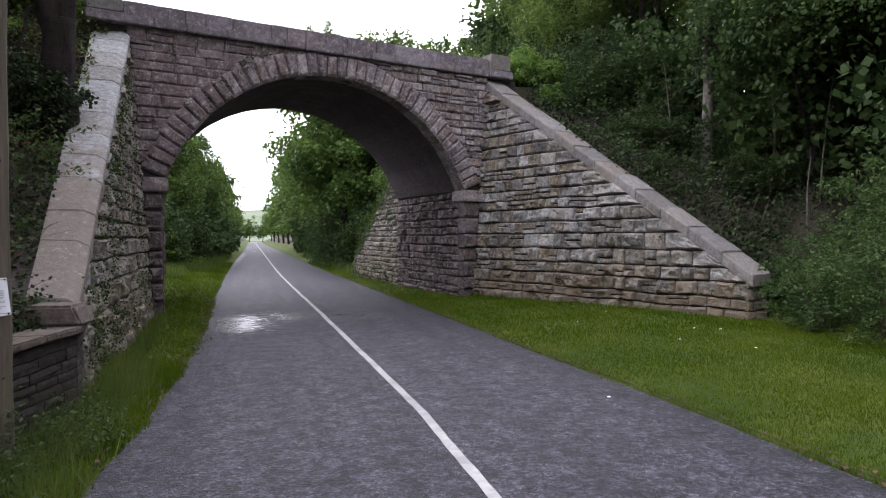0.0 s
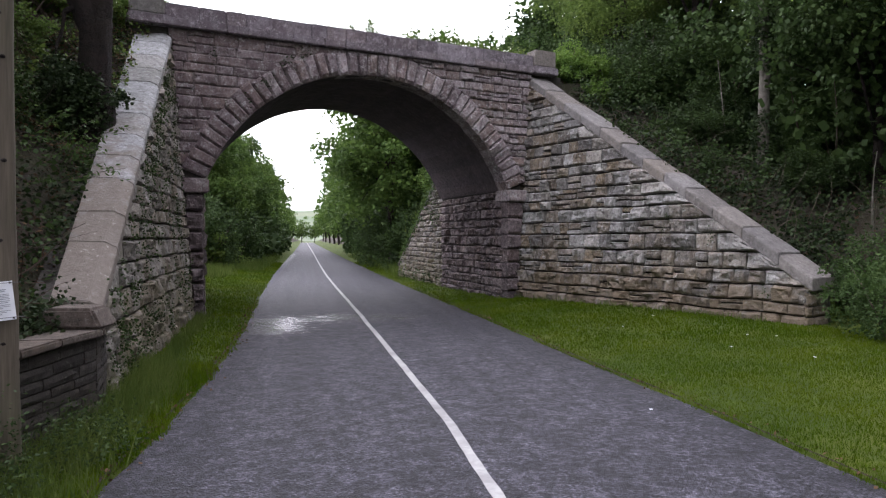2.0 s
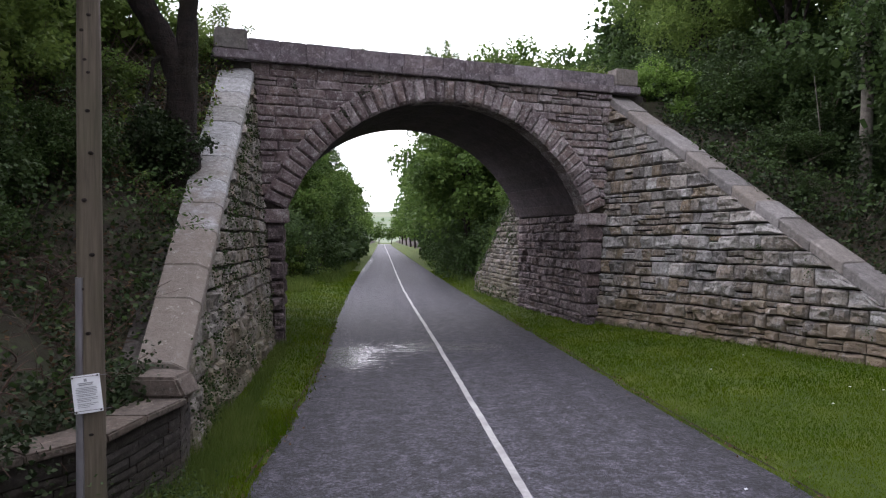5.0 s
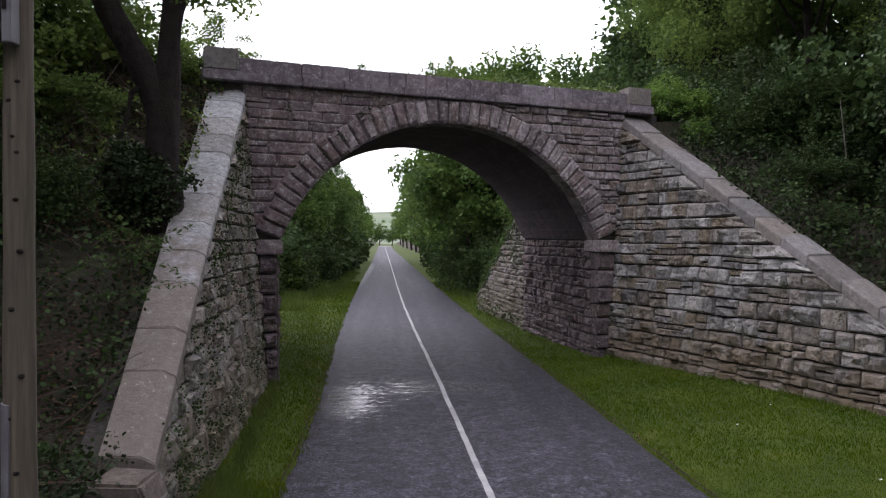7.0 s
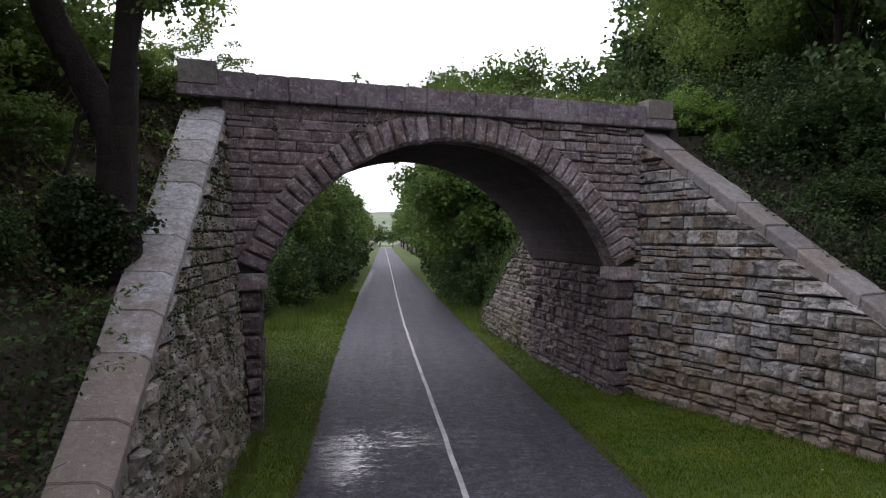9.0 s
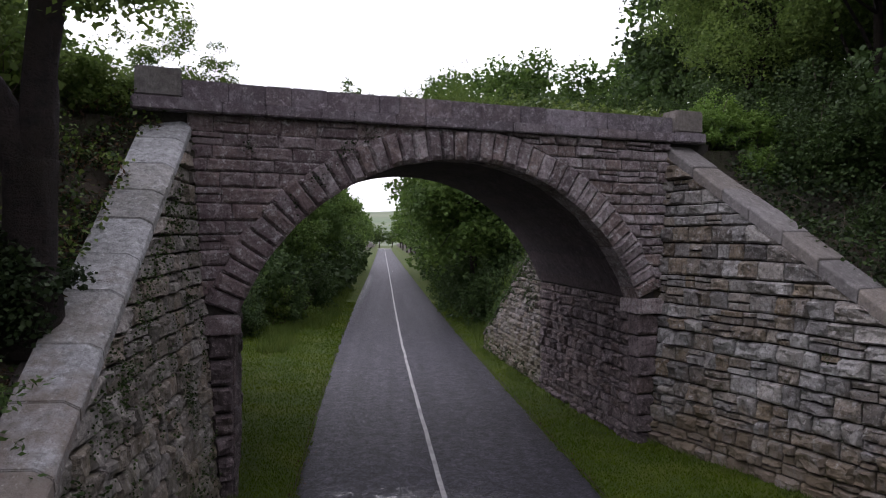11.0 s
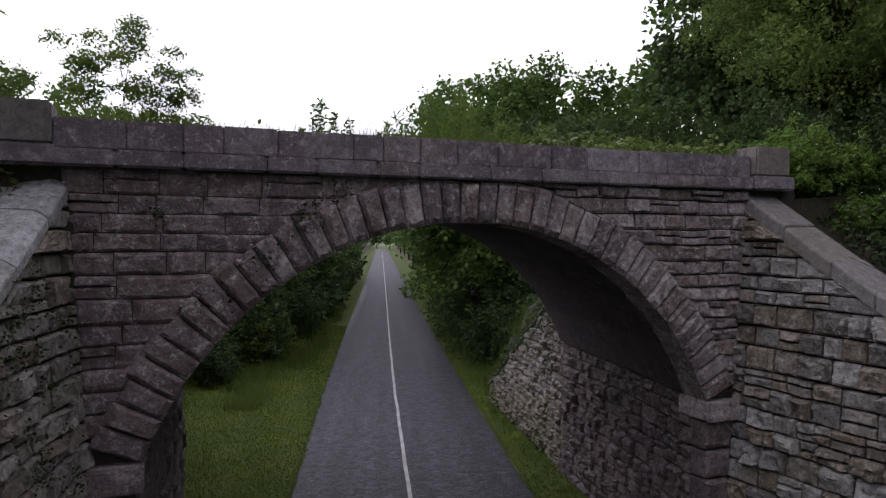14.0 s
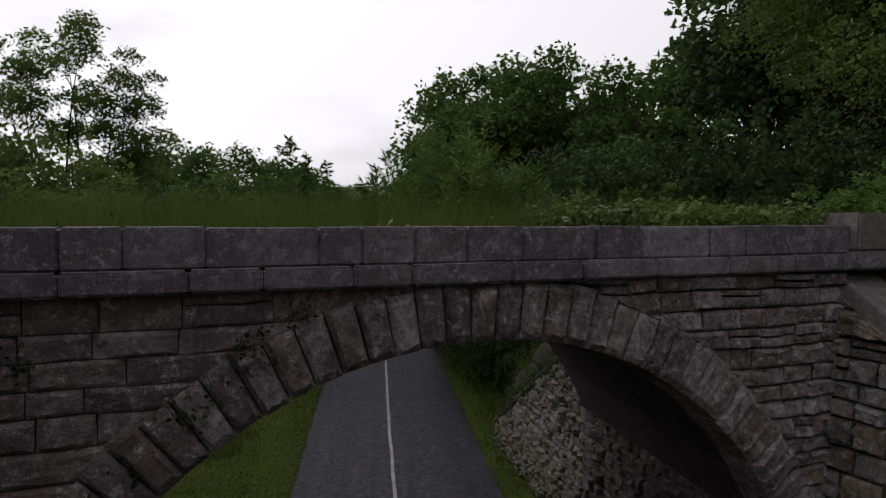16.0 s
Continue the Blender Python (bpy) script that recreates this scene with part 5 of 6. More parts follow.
# thickets on the right bank above the wing
for u, n, s in ((13.6, -0.9, 0.75), (14.9, 0.4, 0.9), (13.0, -3.4, 0.5), (15.2, -3.0, 0.9), (14.6, -5.6, 0.6), (16.6, -5.0, 0.9), (15.6, -7.4, 0.6), (13.4, 1.6, 0.7), (14.8, 2.6, 0.9), (16.5, 0.8, 1.1), (12.2, -5.3, 0.35)):
    p = bpt(u, n, 0)
    put(bush2, p.x, p.y, None, rnd.uniform(0, 6.28), s, rnd.uniform(0.8, 1.1))
for x, y, s in ((-5.2, 13.0, 0.45), (-4.9, 18.0, 0.4), (-6.0, 15.5, 0.6), (-4.3, 7.2, 0.4), (-6.0, 10.0, 0.6), (-4.4, 20.2, 0.38), (-6.4, 19.5, 0.7), (-6.5, 5.5, 0.8), (-3.9, 4.6, 0.5)):
    put(bush2, x, y, None, rnd.uniform(0, 6.28), s, 0.9, "dark bramble thicket on the shaded bank")
thicket = make_thicket("thicket", 2.9, 2.3, 0.10, 620, 60, M_BRAMBLE, "domed dark bramble thicket above the wing wall", group="bramble thickets")
settle(thicket, 13.7, 24.2, None, 0.5)
for x, y, s, t in ((-4.3, 12.2, 0.62, 1.0), (-3.5, 14.0, 0.42, 1.1), (-4.7, 9.6, 0.62, 1.0), (-3.5, 10.9, 0.40, 1.1), (-5.0, 7.2, 0.6, 1.0)):
    put(thicket, x, y, None, rnd.uniform(0, 6.28), s, t, "dark leafy shrubs overhanging the shaded bank")
for x, y, s, t in ((15.6, 22.4, 0.85, 0.9), (12.6, 21.2, 0.5, 0.8), (14.2, 18.6, 0.6, 0.8)):
    put(thicket, x, y, None, rnd.uniform(0, 6.28), s, t)
scrub = make_thicket("thicket", 2.5, 1.5, 0.10, 640, 40, M_TREE_MID, "leafy green scrub on top of the bank", group="bank scrub")
settle(scrub, -4.7, 19.6, None, 1.1)
for x, y, s, t in ((-4.4, 27.0, 0.85, 0.9), (-3.2, 28.0, 0.75, 0.9), (-5.8, 29.2, 1.2, 1.1), (-4.2, 30.2, 1.0, 1.0), (-2.0, 27.6, 0.55, 0.9), (-0.85, 26.9, 0.62, 1.2), (-5.4, 25.6, 0.8, 1.0)):
    put(scrub, x, y, 6.75, rnd.uniform(0, 6.28), s, t, "leafy green scrub behind the bridge deck")
for x, y, s in ((-4.9, 44.6, 1.1), (-5.7, 41.4, 0.9), (-4.4, 48.5, 1.2), (7.6, 40.6, 0.7)):
    put(scrub, x, y, None, rnd.uniform(0, 6.28), s, 1.0, "rounded green bush beside the road")
for x, y, s, t in ((-3.5, 20.4, 0.62, 1.0), (-5.6, 17.4, 0.95, 1.0), (-4.2, 17.2, 0.6, 0.9), (-6.6, 19.8, 1.1, 1.1), (-5.2, 21.8, 0.8, 1.0), (-5.4, 14.6, 0.8, 1.0)):
    put(scrub, x, y, None, rnd.uniform(0, 6.28), s, t)
# weeds that close the verge on the right
for x, y, s, t in ((12.2, 14.6, 0.75, 1.0), (11.2, 13.0, 0.8, 1.0), (12.3, 12.6, 1.0, 1.0), (10.9, 11.3, 0.85, 0.95), (12.0, 10.6, 1.1, 1.0), (10.3, 9.6, 0.8, 1.0), (11.4, 8.6, 1.1, 1.0), (9.5, 8.1, 0.75, 0.95), (10.4, 6.9, 1.0, 1.0), (9.0, 6.2, 0.85, 1.0), (13.6, 13.4, 1.1, 1.1)):
    put(weedy, x, y, None, rnd.uniform(0, 6.28), s, t)
for u, n, s in ((11.9, 0.5, 0.75), (12.5, 0.9, 0.95), (13.1, 0.2, 0.7), (12.2, 1.5, 0.8), (12.4, -0.5, 0.55), (10.6, 5.0, 0.9), (11.3, 5.2, 1.0), (-1.9, 0.6, 0.5), (-2.8, 0.9, 0.6), (-1.5, 1.4, 0.55)):
    p = bpt(u, n, 0)
    put(fresh, p.x, p.y, max(6.95, float(land(p.x, p.y))) if n > 0 else None, rnd.uniform(0, 6.28), s, 1.0)
for ob, x, y in ((oak, 10.5, 74.0), (ash, 10.8, 82.0), (dark, 12.0, 72.0), (canopy, 21.0, 40.0), (far_tree, 9.0, 104.0), (bush, 11.0, 44.0), (far_bush, 8.6, 108.0), (distant, 9.0, 190.0), (bush2, 18.2, 20.0), (weedy, 13.4, 9.0)):
    settle(ob, x, y)
p = bpt(-3.6, 1.8, 0)
settle(fresh, p.x, p.y, 6.95, 0.4, 0.6)

# the slim many-stemmed tree behind the deck, with gaps in its crown
def make_slim():
    """Stems that fan out from one stool; each ends in its own few leafy clumps, with sky between."""
    tree = thing("tree", (0, 0, 0), "slim many-stemmed tree with an open airy crown", "tree")
    pieces, boughs = [], []
    for out_x, out_y, h in ((-2.3, 0.4, 8.3), (-1.5, -0.5, 8.9), (-0.6, 0.5, 9.5), (0.1, -0.3, 9.7), (0.9, 0.4, 8.9), (1.4, -0.3, 8.6), (1.7, 0.2, 7.9), (1.9, -0.4, 6.6), (1.5, 0.5, 6.4), (-1.0, 0.8, 7.0), (-2.6, -0.3, 6.2), (0.4, 0.6, 7.2)):
        path = limb_path((0.12 * out_x, 0.12 * out_y, -0.4), (out_x, out_y, h), 0.10, 8)
        pieces.append(tube(path, [0.075 * (1 - 0.85 * i / 8) for i in range(9)], 6))
        boughs.append((tuple(path[-1]), 0.55))
        for j in range(7):
            root = path[rnd.randrange(5, 9)]
            tip = root + Vector((rnd.gauss(0, 0.5), rnd.gauss(0, 0.5), rnd.uniform(-0.1, 0.6)))
            pieces.append(tube(limb_path(root, tip, 0.15, 3), [0.02, 0.016, 0.011, 0.006], 4))
            boughs.append((tuple(tip), rnd.uniform(0.34, 0.60)))
    v, f = join_raw(pieces)
    raw("trunk", [tuple(q) for q in v], f, M_BARK, tree, smooth=True)
    pts = bough_points(boughs, 1500)
    crown = new("crown", leaf_mesh("crown", pts, rng.uniform(0.7, 1.3, len(pts)) * 0.105, M_TREE_MID, narrow=0.3))
    crown.parent = tree
    return tree


slim = make_slim()
settle(slim, -6.0, 34.2, 3.2, 0.0, 0.9)
for x, y, z, s in ((-9.3, 33.0, 3.0, 0.92),):
    put(slim, x, y, None, rnd.uniform(0, 6.28), s, 1.0)
for u, n, s in ((7.7, 5.4, 0.62), (9.0, 5.2, 0.75), (10.2, 5.5, 0.8), (11.5, 5.6, 0.85), (-0.6, 3.2, 0.45), (-2.2, 4.4, 0.6), (2.4, 4.7, 0.5), (1.5, 5.2, 0.36), (-1.2, 6.6, 0.5), (0.0, 6.3, 0.4), (-2.6, 6.4, 0.75), (-4.2, 5.4, 1.05), (-5.4, 6.2, 1.1), (-3.4, 3.6, 0.5), (12.6, 5.8, 0.9), (13.8, 5.2, 1.1), (13.2, 3.8, 0.7), (15.0, 4.0, 1.0)):
    p = bpt(u, n, 0)
    put(bush, p.x, p.y, 6.75, rnd.uniform(0, 6.28), s, 1.15, "green scrub growing behind the bridge deck")

# ---------------------------------------------------------------- plants on the bridge deck
for k in range(120):
    u0 = 6.2 + 0.85 * rnd.gauss(0, 1)
    tall = (2.0 - 0.55 * abs(u0 - 6.3)) * rnd.uniform(0.6, 1.15)
    if tall < 0.6:
        continue
    base = bpt(u0, 3.9 + 0.8 * rnd.gauss(0, 0.7), 7.03)
    stalk = limb_path(base, base + Vector((rnd.gauss(0, 0.12), rnd.gauss(0, 0.12), tall)), 0.06, 5)
    reed = thing("reed", base, "tall bright green leafy reed on the deck", "reed", "reeds on the deck")
    v, f = tube(stalk, [0.010 * (1 - 0.7 * i / 5) for i in range(6)], 4)
    under(raw("stem", [tuple(q) for q in v], f, M_REED), reed)
    at = np.array([tuple(stalk[i].lerp(stalk[i + 1], rnd.random())) for i in range(5) for _ in range(26)])
    under(new("foliage", leaf_mesh("foliage", at, rng.uniform(0.5, 1.2, len(at)) * 0.20, M_REED, rise=0.2, narrow=0.07, droop=-0.7)), reed)
spots = [tuple(bpt(rnd.uniform(-2.5, 10.5), 0.6 + 4.8 * rnd.random(), 7.05)) for i in range(900)]
tall_tufts(spots, 30, 0.16, 0.95, 0.008, "deck_grass", "long unkempt grass on the bridge deck", M_LONGGRASS, 0.35)


def deck_cover(name, u0, u1, n0, n1, z0, z1, count, leaf, mat, label):
    pts = []
    for i in range(count):
        u = rnd.uniform(u0, u1)
        n = rnd.uniform(n0, n1)
        k = 0.5 + 0.5 * noise.noise(Vector((u * 1.1, n * 1.6, 3.0))) + 0.35 * noise.noise(Vector((u * 3.3, n * 3.0, 8.0)))
        z = z0 + (z1 - z0) * max(0.0, k) * rnd.random() ** 0.5
        pts.append(tuple(bpt(u, n, z)))
    me = leaf_mesh(name, np.array(pts), rng.uniform(0.6, 1.3, count) * leaf, mat, rise=0.9)
    tagged(new(name, me), label, "undergrowth", kind="stuff")


deck_cover("parapet_bramble", 6.2, 10.3, 0.30, 1.7, 7.35, 8.25, 5200, 0.095, M_BRAMBLE_LIGHT, "light green bramble spilling behind the parapet")
deck_cover("parapet_bramble", 3.0, 6.4, 0.40, 1.5, 7.2, 7.85, 1500, 0.085, M_BRAMBLE_LIGHT, "light green bramble spilling behind the parapet")
deck_cover("parapet_bramble", -0.6, 3.2, 0.40, 2.0, 7.1, 7.8, 1500, 0.085, M_BRAMBLE, "low bramble behind the parapet")
deck_cover("bank_bramble", -4.5, -0.9, 0.2, 2.5, 6.9, 8.2, 3200, 0.095, M_BRAMBLE_LIGHT, "green bramble on the bank beside the end pier")
deck_cover("bank_bramble", 10.9, 14.0, 0.5, 4.5, 7.0, 8.4, 3000, 0.10, M_BRAMBLE, "green bramble on the bank beside the end pier")

# spires of tall weeds
for u, n, h in ((3.35, 4.1, 1.25), (3.55, 4.0, 1.7), (3.75, 4.3, 1.85), (3.9, 4.0, 1.6), (4.25, 4.2, 1.5), (4.45, 4.1, 1.15), (3.1, 4.4, 1.0), (2.8, 3.6, 0.9), (4.7, 3.8, 1.2), (1.9, 3.0, 0.85), (6.6, 2.2, 1.2), (7.8, 2.6, 1.3), (8.5, 2.4, 1.1)):
    base = bpt(u, n, 7.02)
    spire = thing("weed", base, "tall leafy weed spire on the deck", "weed", "weed spires on the deck")
    v, f = tube(limb_path((0, 0, -0.05), (rnd.uniform(-0.08, 0.08), rnd.uniform(-0.08, 0.08), h), 0.05, 5), [0.012 * (1 - 0.7 * i / 5) for i in range(6)], 5)
    raw("stem", [tuple(q) for q in v], f, M_TWIG, spire)
    k = int(170 * h)
    zz = rng.uniform(0.12, 1.0, k)
    ang = rng.uniform(0, 6.28, k)
    rr = 0.10 * (1.15 - zz) + 0.02
    pts = np.stack([np.cos(ang) * rr, np.sin(ang) * rr, zz * h], 1)
    leaves = new("foliage", leaf_mesh("foliage", pts, rng.uniform(0.6, 1.2, k) * 0.11, M_TREE, rise=0.3, narrow=0.2, droop=-0.2))
    leaves.parent = spire

# ---------------------------------------------------------------- the forked tree on the left bank
fork = thing("tree", (-2.2, 15.45, 4.0), "dark forked tree trunk on the ivy bank", "tree")


def fork_part(name, path, radii, mat, sides=20):
    fine = [i / 4 for i in range(4 * (len(path) - 1) + 1)]
    radii = [float(np.interp(k, range(len(radii)), radii)) for k in fine]
    path = [tuple(float(np.interp(k, range(len(path)), [q[a] for q in path])) for a in range(3)) for k in fine]
    v, f = tube([Vector(q) for q in path], radii, sides)
    v = [q + Vector((noise.noise(Vector((q.x * 9, q.y * 9, q.z * 1.6))), noise.noise(Vector((q.x * 9 + 7, q.y * 9, q.z * 1.6))), 0)) * 0.055 for q in v]
    return under(raw(name, [tuple(q) for q in v], f, mat, smooth=True), fork)


fork_part("trunk", [(-2.20, 15.48, 3.6), (-2.20, 15.46, 4.2), (-2.19, 15.44, 4.7), (-2.16, 15.42, 5.2), (-2.14, 15.40, 5.7)], [0.36, 0.31, 0.26, 0.25, 0.27], M_BARK)
fork_part("limb", [(-2.16, 15.40, 5.45), (-2.32, 15.38, 5.95), (-2.62, 15.36, 6.5), (-2.95, 15.34, 7.1), (-3.15, 15.3, 7.7), (-3.3, 15.2, 8.6), (-3.7, 15.1, 10.0), (-3.9, 15.1, 11.5)], [0.22, 0.215, 0.20, 0.19, 0.18, 0.15, 0.10, 0.04], M_BARK)
fork_part("limb", [(-2.10, 15.40, 5.5), (-2.05, 15.40, 6.0), (-2.06, 15.42, 6.6), (-2.0, 15.45, 7.2), (-1.93, 15.5, 7.9), (-1.7, 15.6, 8.8), (-1.4, 15.8, 10.0)], [0.20, 0.18, 0.165, 0.16, 0.14, 0.10, 0.04], M_BARK)
fork_part("limb", [(-2.36, 15.36, 6.0), (-2.55, 15.2, 5.75), (-2.65, 15.1, 5.2), (-2.66, 15.05, 4.7)], [0.05, 0.04, 0.03, 0.02], M_BARK, 6)
cs = np.concatenate([clusters(130, (2.6, 2.6, 1.6), (-3.9, 14.4, 10.0), 0.2, 0.5), clusters(26, (1.3, 1.3, 0.9), (-1.7, 15.8, 9.6), 0.3, 0.5), clusters(70, (1.5, 1.6, 0.9), (-3.9, 14.6, 8.1), 0.2, 0.5), clusters(40, (1.0, 1.0, 0.65), (-1.85, 16.2, 7.75), 0.1, 0.5), clusters(40, (1.4, 1.6, 1.2), (-5.0, 14.6, 6.4), 0.2, 0.5)])
pts = crown_points(cs, 75, (0.22, 0.22, 0.13))
under(new("crown", leaf_mesh("crown", pts, rng.uniform(0.7, 1.3, len(pts)) * 0.095, M_TREE_MID, narrow=0.3)), fork)
# a leafy twig that hangs from the forked tree over the verge
tips = [Vector(q) for q in ((0.99, 16.18, 8.01), (0.94, 16.15, 8.05), (1.02, 16.18, 8.05), (1.09, 16.35, 8.13), (1.12, 16.36, 8.14), (0.96, 16.3, 8.10), (1.04, 16.61, 8.26), (0.80, 16.25, 8.16), (0.70, 16.2, 8.22))]
spray = [tube([Vector((-1.9, 15.55, 8.2)), Vector((-1.2, 15.8, 8.9)), Vector((-0.2, 16.1, 8.95)), Vector((0.5, 16.22, 8.6)), Vector((0.95, 16.32, 8.30))], [0.03, 0.02, 0.012, 0.008, 0.004], 5)]
v, f = join_raw(spray)
under(raw("twig", [tuple(q) for q in v], f, M_BARK), fork)
hang = leaf_mesh("twig_leaves", np.array([tuple(q + Vector((0, 0, 0.11))) for q in tips]), np.full(len(tips), 0.12), M_TREE_DARK, narrow=0.2, axis=np.array((0.05, 0.0, -1.0)))
under(new("twig_leaves", hang), fork)
# ivy round its foot and the shrub shoots that lean over the coping
cs = clusters(100, (0.62, 0.5, 0.68), (-2.42, 15.2, 4.2), 0.4, 0.4)
pts = crown_points(cs, 60, (0.12, 0.12, 0.10))
tagged(new("ivy", leaf_mesh("ivy", pts, rng.uniform(0.6, 1.2, len(pts)) * 0.075, M_IVY)), "dark ivy heaped round the forked trunk", "ivy", kind="stuff")
shoots = thing("shrub", (-2.0, 13.0, 2.6), "leafy shoots leaning over the pale coping", "shrub")
pieces = []
tips = []
for i in range(14):
    a = Vector((-2.1 + rnd.uniform(-0.4, 0.25), 13.4 + rnd.uniform(-0.9, 1.1), 2.9 + rnd.uniform(-0.3, 0.5)))
    b = a + Vector((rnd.uniform(0.3, 1.0), rnd.uniform(-0.5, 0.2), rnd.uniform(0.0, 0.55)))
    path = limb_path(a, b, 0.25, 6)
    pieces.append(tube(path, [0.006 * (1 - 0.7 * k / 6) for k in range(7)], 4))
    for k in range(40):
        t = rnd.uniform(0.2, 1.0)
        q = path[min(6, int(t * 6))].lerp(path[min(6, int(t * 6) + 1)], rnd.random())
        tips.append((q.x + rnd.gauss(0, 0.03), q.y + rnd.gauss(0, 0.03), q.z + rnd.gauss(0, 0.03)))
v, f = join_raw(pieces)
under(raw("branchwork", [tuple(q) for q in v], f, M_TWIG), shoots)
under(new("foliage", leaf_mesh("foliage", np.array(tips), rng.uniform(0.6, 1.2, len(tips)) * 0.085, M_WEED, narrow=0.2)), shoots)

# ---------------------------------------------------------------- ivy-clad trunk and saplings on the right bank
clad = thing("tree", (13.3, 19.6, 4.0), "ivy-clad slender tree trunk on the dark bank", "tree")
g0 = float(land(13.3, 19.6))
path = [(13.25, 19.6, g0 - 0.3), (13.28, 19.6, g0 + 1.2), (13.32, 19.6, g0 + 2.6), (13.28, 19.62, g0 + 4.5), (13.2, 19.65, g0 + 7.0), (13.25, 19.7, g0 + 10.0)]
v, f = tube([Vector(q) for q in path], [0.17, 0.15, 0.14, 0.13, 0.10, 0.05], 10)
under(raw("trunk", [tuple(q) for q in v], f, M_TRUNK_PALE, smooth=True), clad)
k = 5200
zz = np.concatenate([rng.uniform(g0 - 0.2, g0 + 1.7, k // 5), rng.uniform(g0 + 2.7, g0 + 9.5, k - k // 5)])
ang = rng.uniform(0, 6.28, k)
rr = 0.16 + np.abs(rng.normal(size=k)) * (0.10 + 0.10 * (np.sin(zz * 2.3) * 0.5 + 0.5))
pts = np.stack([13.28 + np.cos(ang) * rr, 19.62 + np.sin(ang) * rr, zz], 1)
under(new("ivy", leaf_mesh("ivy", pts, rng.uniform(0.6, 1.2, k) * 0.10, M_IVY, rise=0.2)), clad)
for x, y, h, dx in ((14.6, 16.9, 3.6, 0.5), (13.4, 15.9, 2.0, 0.05), (13.1, 21.0, 2.6, -0.3), (15.2, 19.0, 4.0, 0.3)):
    sap = thing("sapling", (x, y, float(land(x, y))), "thin pale bare sapling stem on the bank", "sapling", "saplings on the bank")
    v, f = tube(limb_path((0, 0, -0.1), (dx, 0, h), 0.08, 6), [0.028 * (1 - 0.7 * i / 6) for i in range(7)], 6)
    raw("stem", [tuple(q) for q in v], f, M_TRUNK_PALE, sap)

# ---------------------------------------------------------------- the low wall by the pole
low_wall = thing("low_wall", (-1.0, 9.5, 0), "low dark coursed wall with flat stone coping slabs", "wall")
line = ((-0.86, 11.15), (-0.74, 10.35), (-1.0, 8.95), (-1.87, 7.82), (-3.3, 6.25))
for (x0, y0), (x1, y1) in zip(line, line[1:]):
    pl = Plane((x0, y0), (x1, y1), (1, -0.6))
    core = [pl.at(0, -0.2, -0.03), pl.at(pl.length, -0.2, -0.03), pl.at(pl.length, 1.0, -0.03), pl.at(0, 1.0, -0.03)]
    core += [pl.at(0, -0.2, -0.34), pl.at(pl.length, -0.2, -0.34), pl.at(pl.length, 1.0, -0.34), pl.at(0, 1.0, -0.34)]
    under(raw("wall_core", [tuple(q) for q in core], [(0, 1, 2, 3), (7, 6, 5, 4), (0, 4, 5, 1), (1, 5, 6, 2), (2, 6, 7, 3), (3, 7, 4, 0)], M_MORTAR), low_wall)
    coursed(pl, low_wall, M_BRICK, 0.0, 0.99, lambda z: (0.0, pl.length), (0.085, 0.12), (0.4, 0.8), 0.0, "wall_stone", proud=0.012, bulge=0.014, joint=0.006, back=0.08, nx=3, nz=2, warp=0.02)
    s = 0.0
    while s < pl.length - 0.02:
        t = min(pl.length, s + rnd.uniform(0.5, 0.8))
        if pl.length - t < 0.3:
            t = pl.length
        o = [pl.at(s + 0.004, 0, 0.07), pl.at(t - 0.004, 0, 0.07), pl.at(t - 0.004, 0, -0.40), pl.at(s + 0.004, 0, -0.40)]
        bm = slab_bm([(q.x, q.y) for q in o], 1.0, 1.075, 0.015)
        for vert in bm.verts:
            vert.co += Vector((noise.noise(vert.co * 4), noise.noise(vert.co * 4 + Vector((3, 0, 0))), noise.noise(vert.co * 3 + Vector((0, 5, 0))))) * 0.015
        under(part("coping_slab", bm, M_SLAB, None), low_wall)
        s = t
kneeler = thing("kneeler_stone", (-0.9, 10.5, 1.08), "worn brown coping end stone on the low wall", "stone block")
bm = slab_bm([(-1.30, 10.32), (-0.66, 10.26), (-0.62, 10.72), (-1.26, 10.84)], 1.08, 1.30, 0.0)
bm.verts.ensure_lookup_table()
for vert in bm.verts:
    if vert.co.z > 1.2:
        vert.co.x += 0.06 if vert.co.x < -1 else -0.10
bmesh.ops.bevel(bm, geom=list(bm.edges), offset=0.03, segments=2, affect="EDGES")
under(part("block", bm, M_SLAB, None), kneeler)

# ---------------------------------------------------------------- the pole with its box and notice
PX, PY = -0.918, 8.60
pole = thing("utility_pole", (PX, PY, 0), "weathered round timber utility pole beside the wall", "pole")
pts, radii = [], []
for i in range(26):
    z = -0.3 + 7.6 * i / 25
    pts.append((PX + 0.006 * math.sin(z * 1.7), PY + 0.005 * math.sin(z * 2.3 + 1), z))
    radii.append(0.104 - 0.0035 * z + 0.003 * math.sin(z * 5.1))
v, f = tube([Vector(q) for q in pts], radii, 20)
v = [q + Vector((noise.noise(Vector((q.x * 14, q.y * 14, q.z * 1.1))), noise.noise(Vector((q.x * 14, q.y * 14, q.z * 1.1 + 9))), 0)) * 0.006 for q in v]
under(raw("shaft", [tuple(q) for q in v], f, M_POLE, smooth=True), pole)
